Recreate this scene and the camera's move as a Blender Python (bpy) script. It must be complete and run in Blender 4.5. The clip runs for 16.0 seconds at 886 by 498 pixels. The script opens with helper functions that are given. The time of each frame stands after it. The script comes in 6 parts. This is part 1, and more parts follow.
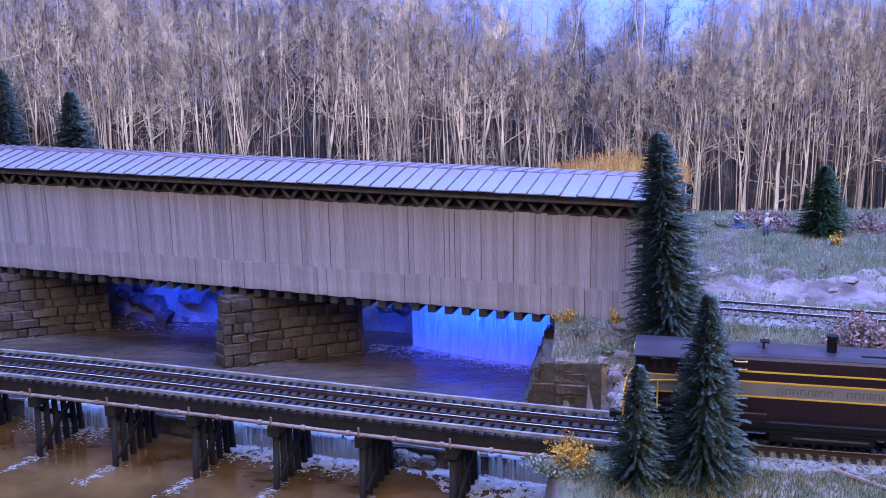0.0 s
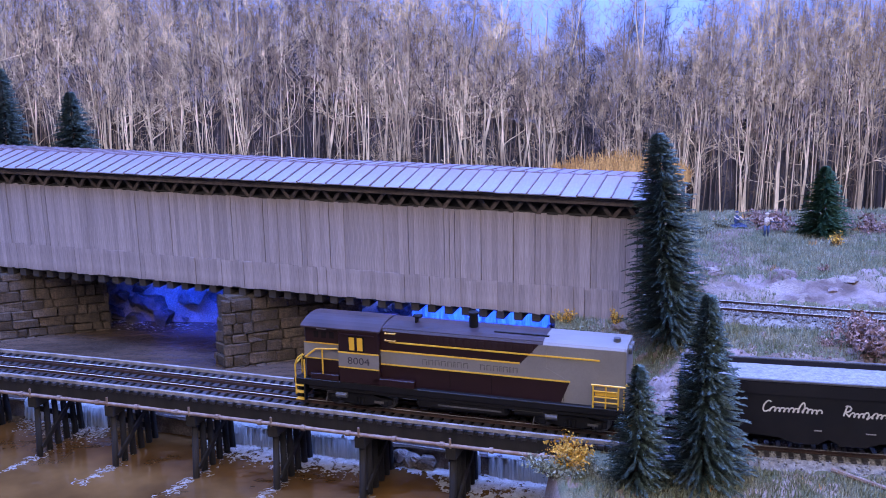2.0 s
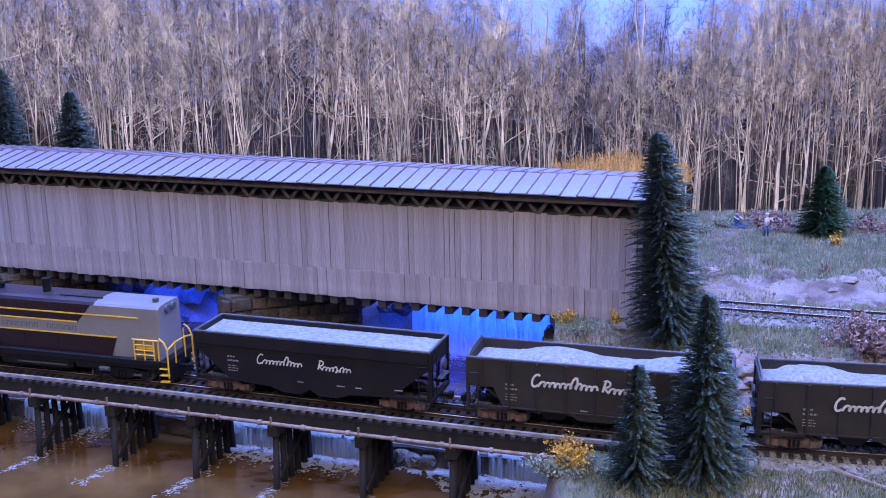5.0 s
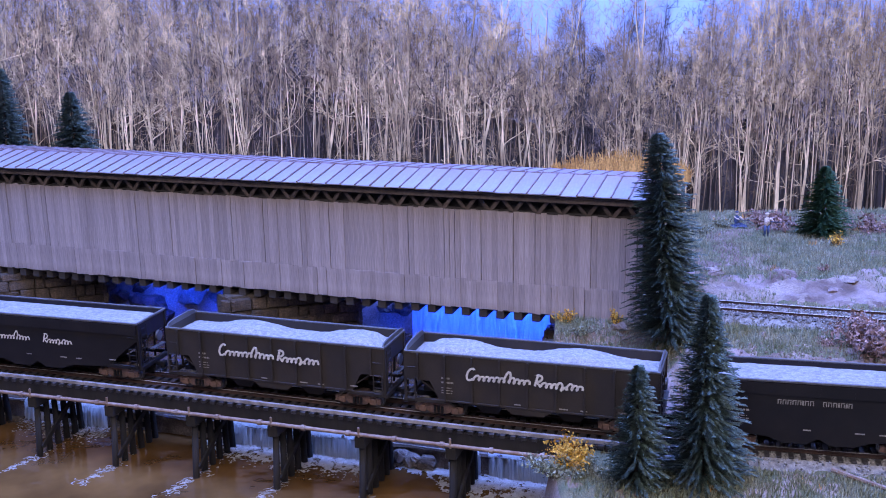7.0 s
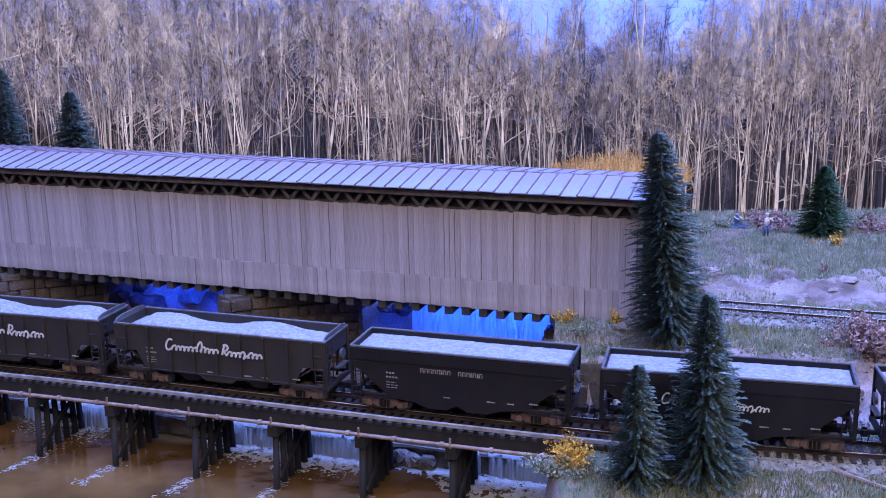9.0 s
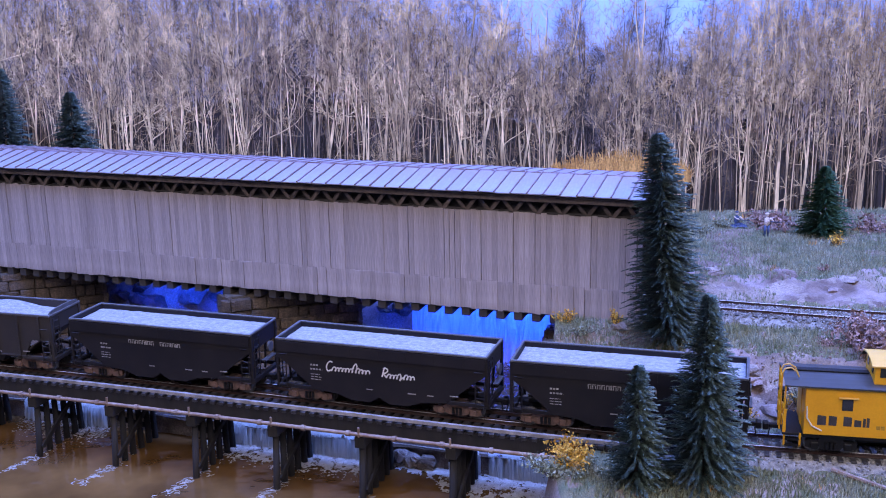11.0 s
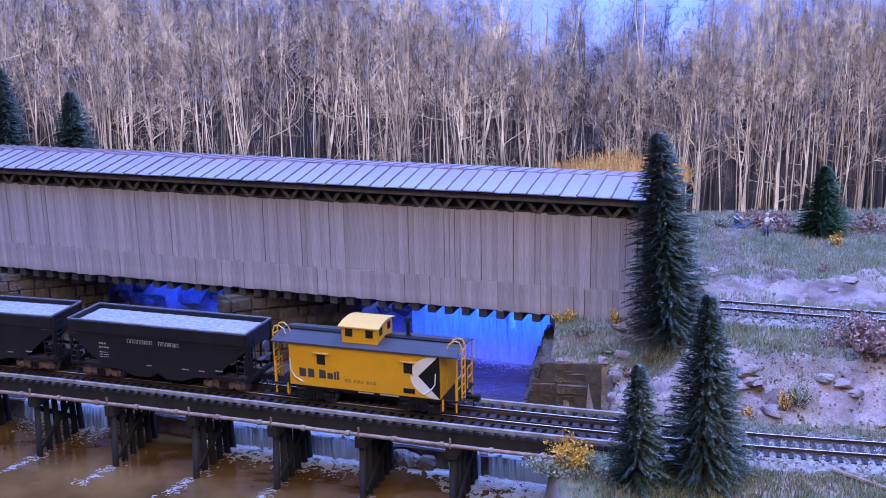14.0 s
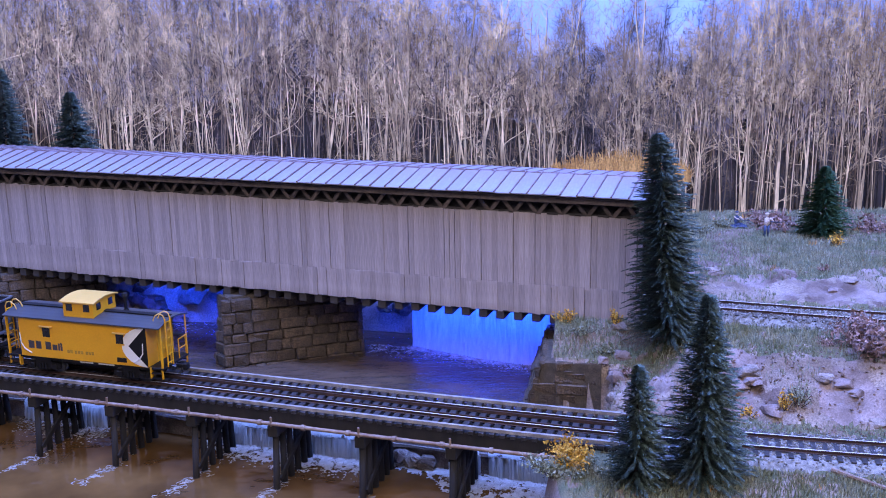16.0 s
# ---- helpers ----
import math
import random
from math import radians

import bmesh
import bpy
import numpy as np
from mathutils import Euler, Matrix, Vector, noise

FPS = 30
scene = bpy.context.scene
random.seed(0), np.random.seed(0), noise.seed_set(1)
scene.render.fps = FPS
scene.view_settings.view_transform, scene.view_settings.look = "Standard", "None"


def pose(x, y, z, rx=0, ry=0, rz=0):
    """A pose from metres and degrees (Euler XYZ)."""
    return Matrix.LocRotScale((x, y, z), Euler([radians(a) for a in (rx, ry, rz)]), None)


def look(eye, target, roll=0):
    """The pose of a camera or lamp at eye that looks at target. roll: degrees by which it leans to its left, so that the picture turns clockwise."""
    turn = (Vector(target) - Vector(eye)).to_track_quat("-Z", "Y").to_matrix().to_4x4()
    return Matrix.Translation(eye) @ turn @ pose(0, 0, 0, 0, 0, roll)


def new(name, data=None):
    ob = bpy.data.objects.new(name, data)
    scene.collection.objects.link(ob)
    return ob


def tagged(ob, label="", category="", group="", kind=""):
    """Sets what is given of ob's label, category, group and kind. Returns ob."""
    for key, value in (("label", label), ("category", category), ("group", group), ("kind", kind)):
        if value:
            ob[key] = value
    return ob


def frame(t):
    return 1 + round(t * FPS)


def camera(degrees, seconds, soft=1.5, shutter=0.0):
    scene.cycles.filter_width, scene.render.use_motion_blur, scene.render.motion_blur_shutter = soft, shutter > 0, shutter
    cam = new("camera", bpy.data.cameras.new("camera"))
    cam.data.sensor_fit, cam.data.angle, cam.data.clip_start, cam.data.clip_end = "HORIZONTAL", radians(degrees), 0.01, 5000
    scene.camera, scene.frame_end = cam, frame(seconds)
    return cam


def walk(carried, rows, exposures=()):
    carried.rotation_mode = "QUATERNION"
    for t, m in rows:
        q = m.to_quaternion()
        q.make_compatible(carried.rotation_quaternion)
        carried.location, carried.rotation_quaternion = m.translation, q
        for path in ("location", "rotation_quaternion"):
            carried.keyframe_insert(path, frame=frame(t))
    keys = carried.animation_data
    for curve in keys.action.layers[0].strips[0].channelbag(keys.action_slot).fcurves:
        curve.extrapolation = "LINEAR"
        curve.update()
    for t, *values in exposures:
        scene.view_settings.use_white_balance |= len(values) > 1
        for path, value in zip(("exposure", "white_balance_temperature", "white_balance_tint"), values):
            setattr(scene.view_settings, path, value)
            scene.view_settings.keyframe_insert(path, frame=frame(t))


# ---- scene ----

# The place is a small-scale model railway (1:87): lengths below are in millimetres, turned into metres by MM.
MM = 0.001

cam = camera(44.81, 16.0, 1.0)
EYE = (0.0, 0.0, 0.2521)
AIM = (0.0, 1.0, 0.2521 - math.tan(radians(14.34)))
walk(cam, [(0.0, look(EYE, AIM, -1.107)), (16.0, look(EYE, AIM, -1.107))], [(0.0, 0.0), (16.0, 0.0)])

# ---- light: dim room, a white ceiling panel over the aisle, a violet strip over the layout, blue strips under the covered bridge ----
world = bpy.data.worlds.new("room_air")
scene.world = world
world.use_nodes = True
world.node_tree.nodes["Background"].inputs[0].default_value = (0.35, 0.42, 1.0, 1)
world.node_tree.nodes["Background"].inputs[1].default_value = 0.09


def area(name, eye, target, sx, sy, watts, colour):
    data = bpy.data.lights.new(name, "AREA")
    data.shape, data.size, data.size_y, data.energy, data.color = "RECTANGLE", sx, sy, watts, colour
    ob = new(name, data)
    ob.matrix_world = look(eye, target)
    return ob


area("ceiling_panel_light", (0.15, -0.38, 1.12), (0.0, 0.75, 0.0), 2.2, 0.9, 30.0, (1.0, 0.905, 0.98))
for x, y, length, watts in ((0.0305, 0.766, 0.17, 0.42), (-0.209, 0.853, 0.12, 0.26)):
    strip = area("blue_strip_light", (0, 0, 0), (0, 0, -1), length, 0.008, watts, (0.010, 0.055, 1.0))
    strip.matrix_world = pose(x, y, 0.013, 0, 0, -19.94) @ pose(0, 0, 0, 60, 0, 0)
    strip.data.spread = radians(115)
area("violet_strip_light", (0.0, 0.60, 0.95), (0.0, 0.66, 0.0), 1.8, 0.10, 56.0, (0.18, 0.31, 1.0))


# ---- small tools ----
def P(x, y, z, rx=0, ry=0, rz=0):
    return pose(x * MM, y * MM, z * MM, rx, ry, rz)


def part(name, bm, material, parent=None, label="", smooth=False):
    bm.transform(Matrix.Scale(MM, 4))
    me = bpy.data.meshes.new(name)
    bm.to_mesh(me)
    bm.free()
    me.materials.append(material)
    if smooth:
        me.polygons.foreach_set("use_smooth", [True] * len(me.polygons))
    ob = new(name, me)
    ob.parent = parent
    return tagged(ob, label)


def mesh_part(name, verts, faces, material, parent=None, label="", smooth=False):
    me = bpy.data.meshes.new(name)
    me.from_pydata([(v[0] * MM, v[1] * MM, v[2] * MM) for v in verts], [], faces)
    me.materials.append(material)
    if smooth:
        me.polygons.foreach_set("use_smooth", [True] * len(me.polygons))
    ob = new(name, me)
    ob.parent = parent
    return tagged(ob, label)


def thing(name, label, category, m=None, group="", kind=""):
    ob = new(name)
    ob.empty_display_size = 0.01
    if m is not None:
        ob.matrix_world = m
    return tagged(ob, label, category, group, kind)


def box(bm, x0, x1, y0, y1, z0, z1, bevel=0.0, m=None):
    vs = bmesh.ops.create_cube(bm, size=1, matrix=Matrix.LocRotScale(((x0 + x1) / 2, (y0 + y1) / 2, (z0 + z1) / 2), None, (x1 - x0, y1 - y0, z1 - z0)))["verts"]
    if bevel:
        es = list({e for v in vs for e in v.link_edges})
        r = bmesh.ops.bevel(bm, geom=es, offset=bevel, segments=1, affect="EDGES")
        vs = list({v for f in r["faces"] for v in f.verts} | {v for v in vs if v.is_valid})
    if m is not None:
        bmesh.ops.transform(bm, matrix=m, verts=[v for v in vs if v.is_valid])
    return vs


def boxed(*a, bevel=0.0, m=None):
    bm = bmesh.new()
    box(bm, *a, bevel=bevel, m=m)
    return bm


def rod(bm, a, b, r0, r1=None, n=8):
    a, b = Vector(a), Vector(b)
    r1 = r0 if r1 is None else r1
    q = (b - a).to_track_quat("Z", "Y").to_matrix().to_4x4()
    bmesh.ops.create_cone(bm, cap_ends=True, segments=n, radius1=r0, radius2=r1, depth=(b - a).length, matrix=Matrix.Translation((a + b) / 2) @ q)


def rods(pts, r, n=6):
    bm = bmesh.new()
    for a, b in zip(pts, pts[1:]):
        rod(bm, a, b, r, r, n)
    return bm


def prism(outline, y0, y1):
    """A plate with the outline in x and z, from y0 to y1."""
    bm = bmesh.new()
    a = [bm.verts.new((x, y0, z)) for x, z in outline]
    b = [bm.verts.new((x, y1, z)) for x, z in outline]
    n = len(outline)
    bm.faces.new(a)
    bm.faces.new(b[::-1])
    for i in range(n):
        bm.faces.new((a[i], b[i], b[(i + 1) % n], a[(i + 1) % n]))
    bmesh.ops.recalc_face_normals(bm, faces=bm.faces)
    return bm


def loft(sections):
    """A closed skin through rings of equal length."""
    bm = bmesh.new()
    rings = [[bm.verts.new(p) for p in s] for s in sections]
    n = len(rings[0])
    for a, b in zip(rings, rings[1:]):
        for i in range(n):
            bm.faces.new((a[i], a[(i + 1) % n], b[(i + 1) % n], b[i]))
    bm.faces.new(rings[0][::-1])
    bm.faces.new(rings[-1])
    bmesh.ops.recalc_face_normals(bm, faces=bm.faces)
    return bm


def letters(name, body, size, m, material, parent, wide=1.0, shear=0.0, depth=0.06):
    """Writing in the built-in font, turned into a mesh."""
    cu = bpy.data.curves.new(name, "FONT")
    cu.body, cu.size, cu.extrude, cu.align_x, cu.shear, cu.resolution_u = body, size * MM, depth * MM, "CENTER", shear, 3
    tmp = new(name, cu)
    bpy.context.view_layer.update()
    me = bpy.data.meshes.new_from_object(tmp.evaluated_get(bpy.context.evaluated_depsgraph_get()))
    bpy.data.objects.remove(tmp)
    me.transform(m @ Matrix.Diagonal((wide, 1, 1, 1)))
    me.materials.clear()
    me.materials.append(material)
    ob = new(name, me)
    ob.parent = parent
    return ob


SIDE = Matrix.Rotation(radians(90), 4, "X")  # lettering on a side that faces the aisle


# ---- the two tracks in plan ----
C = (0.599551, -0.329005, 0.114614, 0.389905, -0.02931)


def poly_y(x):
    q = x / 1000
    return 1000 * (C[0] + q * (C[1] + q * (C[2] + q * (C[3] + q * C[4]))))


def bent(pts, curv_right, curv_left, reach):
    """Lengthen a line of points at both ends by arcs."""
    out = list(pts)
    (ax, ay), (bx, by) = out[-2], out[-1]
    h = math.atan2(by - ay, bx - ax)
    for _ in range(int(reach / 4)):
        h += curv_right * 4
        bx, by = bx + 4 * math.cos(h), by + 4 * math.sin(h)
        out.append((bx, by))
    (ax, ay), (bx, by) = out[1], out[0]
    h = math.atan2(by - ay, bx - ax)
    head = []
    for _ in range(int(reach / 4)):
        h += curv_left * 4
        bx, by = bx + 4 * math.cos(h), by + 4 * math.sin(h)
        head.append((bx, by))
    return np.array(head[::-1] + out)


LOW = bent([(x, poly_y(x)) for x in range(-380, 331, 2)], 0.0010, 0.00066, 1900)
LOW_S = np.concatenate([[0], np.cumsum(np.hypot(*np.diff(LOW, axis=0).T))])
LOW_S -= np.interp(0, LOW[:, 0], LOW_S)
UP = bent([(x, 700 - 0.335 * (x - 197)) for x in range(-440, 281, 4)], 0.0011, 0.0, 700)
UP_S = np.concatenate([[0], np.cumsum(np.hypot(*np.diff(UP, axis=0).T))])
UP_S -= np.interp(0, UP[:, 0], UP_S)


def on(line, length, s, off=0.0):
    """Place and heading at the length s along a track, off millimetres to its far side."""
    x, y = np.interp(s, length, line[:, 0]), np.interp(s, length, line[:, 1])
    x1, y1 = np.interp(s - 3, length, line[:, 0]), np.interp(s - 3, length, line[:, 1])
    x2, y2 = np.interp(s + 3, length, line[:, 0]), np.interp(s + 3, length, line[:, 1])
    h = math.atan2(y2 - y1, x2 - x1)
    return x - off * math.sin(h), y + off * math.cos(h), h


def low_y(x):
    return float(np.interp(x, LOW[:, 0], LOW[:, 1]))


def up_y(x):
    return float(np.interp(x, UP[:, 0], UP[:, 1]))


BR_Y, BR_M = 740.0, -0.3627  # near wall of the covered bridge: y = BR_Y + BR_M x
BR_A = math.degrees(math.atan(BR_M))
BR_C = math.cos(math.atan(BR_M))
WATER_LOW, WATER_UP = -55.0, -42.0
BACK = 1012.0


# ---- materials ----
def mat(name, a, b, size=6.0, rough=0.75, bump=0.25, metal=0.0, fine=0.8, stretch=(1, 1, 1), spread=0.0, island=0.0, bump_mm=0.25, dark=0.35, contrast=(0.35, 0.65), spec=0.5, rough_var=0.12, rise=None):
    """Two tones in patches of the given size (mm), a fine grain over them and a relief."""
    m = bpy.data.materials.new(name)
    m.use_nodes = True
    nt = m.node_tree
    nodes, link = nt.nodes, nt.links.new
    bsdf = nodes["Principled BSDF"]
    co = nodes.new("ShaderNodeTexCoord")
    mp = nodes.new("ShaderNodeMapping")
    mp.inputs["Scale"].default_value = [1000 * k for k in stretch]
    link(co.outputs["Object"], mp.inputs[0])
    big = nodes.new("ShaderNodeTexNoise")
    big.inputs["Scale"].default_value, big.inputs["Detail"].default_value = 1 / size, 4
    link(mp.outputs[0], big.inputs["Vector"])
    small = nodes.new("ShaderNodeTexNoise")
    small.inputs["Scale"].default_value, small.inputs["Detail"].default_value = 1 / fine, 3
    link(mp.outputs[0], small.inputs["Vector"])
    ramp = nodes.new("ShaderNodeMapRange")
    ramp.inputs["From Min"].default_value, ramp.inputs["From Max"].default_value = contrast
    link(big.outputs["Fac"], ramp.inputs["Value"])
    mix = nodes.new("ShaderNodeMix")
    mix.data_type = "RGBA"
    link(ramp.outputs[0], mix.inputs["Factor"])
    mix.inputs[6].default_value, mix.inputs[7].default_value = (*a, 1), (*b, 1)
    grain = nodes.new("ShaderNodeMapRange")
    grain.inputs["From Min"].default_value, grain.inputs["From Max"].default_value = 0.3, 0.7
    grain.inputs["To Min"].default_value, grain.inputs["To Max"].default_value = 1 - dark, 1 + dark * 0.6
    link(small.outputs["Fac"], grain.inputs["Value"])
    value = grain.outputs[0]
    for amount, node, socket in ((spread, "ShaderNodeObjectInfo", "Random"), (island, "ShaderNodeNewGeometry", "Random Per Island")):
        if amount:
            src = nodes.new(node)
            rng = nodes.new("ShaderNodeMapRange")
            rng.inputs["To Min"].default_value, rng.inputs["To Max"].default_value = 1 - amount, 1 + amount
            link(src.outputs[socket], rng.inputs["Value"])
            mul = nodes.new("ShaderNodeMath")
            mul.operation = "MULTIPLY"
            link(value, mul.inputs[0])
            link(rng.outputs[0], mul.inputs[1])
            value = mul.outputs[0]
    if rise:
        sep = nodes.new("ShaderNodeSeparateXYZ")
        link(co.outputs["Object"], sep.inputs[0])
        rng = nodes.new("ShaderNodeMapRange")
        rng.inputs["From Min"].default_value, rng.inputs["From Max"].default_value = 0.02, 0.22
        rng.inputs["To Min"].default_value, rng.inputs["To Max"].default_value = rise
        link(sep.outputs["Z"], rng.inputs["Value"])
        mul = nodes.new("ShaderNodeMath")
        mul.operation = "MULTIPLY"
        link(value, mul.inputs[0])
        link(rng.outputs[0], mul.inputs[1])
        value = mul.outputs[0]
    hsv = nodes.new("ShaderNodeHueSaturation")
    link(mix.outputs[2], hsv.inputs["Color"])
    link(value, hsv.inputs["Value"])
    link(hsv.outputs[0], bsdf.inputs["Base Color"])
    rr = nodes.new("ShaderNodeMapRange")
    rr.inputs["To Min"].default_value, rr.inputs["To Max"].default_value = max(0, rough - rough_var), min(1, rough + rough_var)
    link(small.outputs["Fac"], rr.inputs["Value"])
    link(rr.outputs[0], bsdf.inputs["Roughness"])
    bsdf.inputs["Metallic"].default_value = metal
    bsdf.inputs["Specular IOR Level"].default_value = spec
    if bump:
        bp = nodes.new("ShaderNodeBump")
        bp.inputs["Strength"].default_value, bp.inputs["Distance"].default_value = bump, bump_mm * MM
        link(small.outputs["Fac"], bp.inputs["Height"])
        link(bp.outputs[0], bsdf.inputs["Normal"])
    return m


def two_sided_water(name, a, b, size, rough, alpha=1.0, transmit=0.0, fine=3.0, bump=0.4, stretch=(1, 1, 1), bump_mm=0.8, spec=0.5):
    m = mat(name, a, b, size, rough, bump, 0, fine, stretch, dark=0.1, rough_var=0.04, bump_mm=bump_mm)
    n = m.node_tree.nodes["Principled BSDF"]
    n.inputs["Alpha"].default_value = alpha
    n.inputs["Specular IOR Level"].default_value = spec
    n.inputs["Transmission Weight"].default_value = transmit
    return m


BOARD = mat("weathered_board", (0.37, 0.305, 0.295), (0.28, 0.23, 0.225), 9, 0.85, 0.35, 0, 0.5, (1, 1, 0.06), spread=0.16, dark=0.25, bump_mm=0.15)
# Bridge timber out of the light: its shade is put into the colour.
BOARD_SHADED = mat("shaded_board", (0.05, 0.042, 0.042), (0.035, 0.03, 0.03), 6, 0.85, 0.3, 0, 0.5, (0.2, 1, 1), spread=0.2)
TIN = mat("galvanised_roof", (0.27, 0.27, 0.30), (0.24, 0.17, 0.185), 22, 0.65, 0.15, 0.0, 1.2, (1, 0.4, 1), spread=0.06, dark=0.12)
TIN_SEAM = mat("roof_seam", (0.15, 0.085, 0.08), (0.24, 0.17, 0.18), 7, 0.6, 0.2, 0.1, 0.8, dark=0.25)
STONE = mat("pier_stone", (0.125, 0.087, 0.06), (0.045, 0.034, 0.028), 9, 0.85, 1.0, 0, 1.3, spread=0.28, dark=0.5, bump_mm=1.3)
MORTAR = mat("mortar", (0.10, 0.08, 0.062), (0.06, 0.047, 0.038), 5, 0.95, 0.5, 0, 0.6)
TIE = mat("creosoted_tie", (0.05, 0.047, 0.054), (0.028, 0.026, 0.03), 4, 0.4, 0.3, 0, 0.5, spread=0.3)
TIMBER = mat("trestle_timber", (0.018, 0.015, 0.016), (0.008, 0.007, 0.008), 7, 0.85, 0.4, 0, 0.6, (1, 1, 0.15), spread=0.35)
GUARD = mat("grey_guard_timber", (0.34, 0.31, 0.31), (0.19, 0.17, 0.165), 8, 0.8, 0.3, 0, 0.6, dark=0.3)
PIPE = mat("rusty_pipe", (0.28, 0.21, 0.17), (0.17, 0.10, 0.07), 6, 0.6, 0.3, 0.1, 0.6, spread=0.15)
RAIL_TOP = mat("worn_rail_top", (0.72, 0.70, 0.70), (0.58, 0.56, 0.55), 8, 0.5, 0.05, 0.15, 1.0, dark=0.1)
RAIL_SIDE = mat("rusty_rail", (0.062, 0.03, 0.024), (0.03, 0.017, 0.016), 5, 0.8, 0.3, 0, 0.5)
BALLAST = mat("ballast_stone", (0.29, 0.28, 0.275), (0.15, 0.143, 0.14), 3, 0.9, 0.4, 0, 0.5, island=0.45)
EARTH = mat("sandy_earth", (0.33, 0.26, 0.22), (0.17, 0.12, 0.09), 26, 0.95, 0.8, 0, 1.1, dark=0.4, bump_mm=0.8)
TURF = mat("dull_turf", (0.09, 0.105, 0.055), (0.17, 0.145, 0.085), 16, 0.95, 0.8, 0, 0.8, dark=0.5, bump_mm=0.8)
BLADE = mat("grass_blades", (0.19, 0.22, 0.14), (0.31, 0.31, 0.23), 22, 0.8, 0, 0, 2, island=0.4)
STRAW = mat("dry_orange_grass", (0.62, 0.33, 0.09), (0.42, 0.20, 0.05), 12, 0.8, 0, 0, 2, island=0.35)
SAGE = mat("grey_green_shrub", (0.19, 0.21, 0.13), (0.28, 0.28, 0.2), 6, 0.85, 0, 0, 1, island=0.4)
GOLD = mat("yellow_shrub", (0.70, 0.40, 0.05), (0.45, 0.22, 0.03), 5, 0.85, 0, 0, 1, island=0.4)
MAUVE = mat("bare_pink_shrub", (0.40, 0.26, 0.225), (0.17, 0.10, 0.09), 5, 0.85, 0, 0, 1, island=0.45)
NEEDLE = mat("spruce_needles", (0.042, 0.072, 0.062), (0.115, 0.16, 0.135), 9, 0.6, 0, 0, 1.5, island=0.6)
NEEDLE_GREEN = mat("fir_needles", (0.022, 0.065, 0.03), (0.05, 0.11, 0.05), 8, 0.6, 0, 0, 1.5, island=0.6)
BARK = mat("bark", (0.12, 0.085, 0.06), (0.06, 0.045, 0.035), 3, 0.9, 0.5, 0, 0.5)
ROCK = mat("bank_rock", (0.33, 0.27, 0.24), (0.15, 0.11, 0.09), 10, 0.95, 0.8, 0, 1.0, spread=0.25, dark=0.4, bump_mm=0.7)
WET_ROCK = mat("wet_rock", (0.13, 0.10, 0.085), (0.05, 0.04, 0.035), 9, 0.6, 0.9, 0, 1.2, spread=0.3, dark=0.5, bump_mm=1.0)
SNOWY = mat("pale_scree", (0.32, 0.245, 0.235), (0.115, 0.075, 0.06), 19, 0.95, 0.7, 0, 1.0, dark=0.3, bump_mm=0.6)
POOL = two_sided_water("brown_river", (0.16, 0.083, 0.028), (0.085, 0.043, 0.016), 50, 0.07, fine=14, bump=0.4, bump_mm=1.0)
POOL_UP = two_sided_water("dark_pool", (0.11, 0.075, 0.055), (0.05, 0.037, 0.03), 30, 0.22, fine=7, bump=0.9, stretch=(0.45, 1, 1), bump_mm=1.6, spec=0.3)
FALL = two_sided_water("falling_water", (0.82, 0.82, 0.80), (0.55, 0.55, 0.55), 3, 0.25, 0.8, 0.0, 0.7, 0.8, (1, 1, 0.08))
def shine_through(m, share):
    """Thin water lets light through: mix in a translucent sheet."""
    nt = m.node_tree
    out, bsdf = nt.nodes["Material Output"], nt.nodes["Principled BSDF"]
    tr, mx = nt.nodes.new("ShaderNodeBsdfTranslucent"), nt.nodes.new("ShaderNodeMixShader")
    tr.inputs[0].default_value = (0.85, 0.87, 0.9, 1)
    mx.inputs[0].default_value = share
    nt.links.new(bsdf.outputs[0], mx.inputs[1])
    nt.links.new(tr.outputs[0], mx.inputs[2])
    nt.links.new(mx.outputs[0], out.inputs[0])


shine_through(FALL, 0.4)
FOAM = mat("foam", (0.40, 0.37, 0.34), (0.16, 0.13, 0.10), 4, 0.5, 0.8, 0, 0.7, dark=0.3, bump_mm=0.5)
FOAM_AND_SHEEN = mat("foam_and_sheen", (0.62, 0.60, 0.60), (0.40, 0.37, 0.34), 5, 0.35, 0.8, 0, 0.9, dark=0.25, bump_mm=0.6)
BODY_BLACK = mat("hopper_black", (0.009, 0.008, 0.012), (0.014, 0.012, 0.015), 20, 0.55, 0.06, 0, 1.5, dark=0.15, spec=0.3, spread=0.2)
BODY_BROWN = mat("weathered_hopper_black", (0.017, 0.014, 0.016), (0.030, 0.023, 0.021), 18, 0.65, 0.08, 0, 1.0, dark=0.25, spread=0.12)
# Grey of small fittings; on the hopper rims it stands for edge highlights.
GREY_AND_EDGE_LIGHT = mat("grey_and_edge_light", (0.10, 0.10, 0.115), (0.07, 0.07, 0.08), 8, 0.5, 0.1, 0, 1.0)
GRAVEL = mat("white_gravel", (0.33, 0.325, 0.335), (0.21, 0.206, 0.21), 2.5, 0.95, 0.9, 0, 0.7, dark=0.3, bump_mm=0.5)
TRUCK = mat("dusty_truck_frame", (0.19, 0.105, 0.08), (0.09, 0.058, 0.05), 5, 0.8, 0.3, 0, 0.8)
STEEL = mat("wheel_steel", (0.30, 0.28, 0.27), (0.2, 0.19, 0.18), 5, 0.4, 0.05, 0.8, 1.0)
BLACK = mat("black_plastic", (0.005, 0.005, 0.007), (0.008, 0.007, 0.009), 8, 0.55, 0.05, 0, 1.0, spec=0.3)
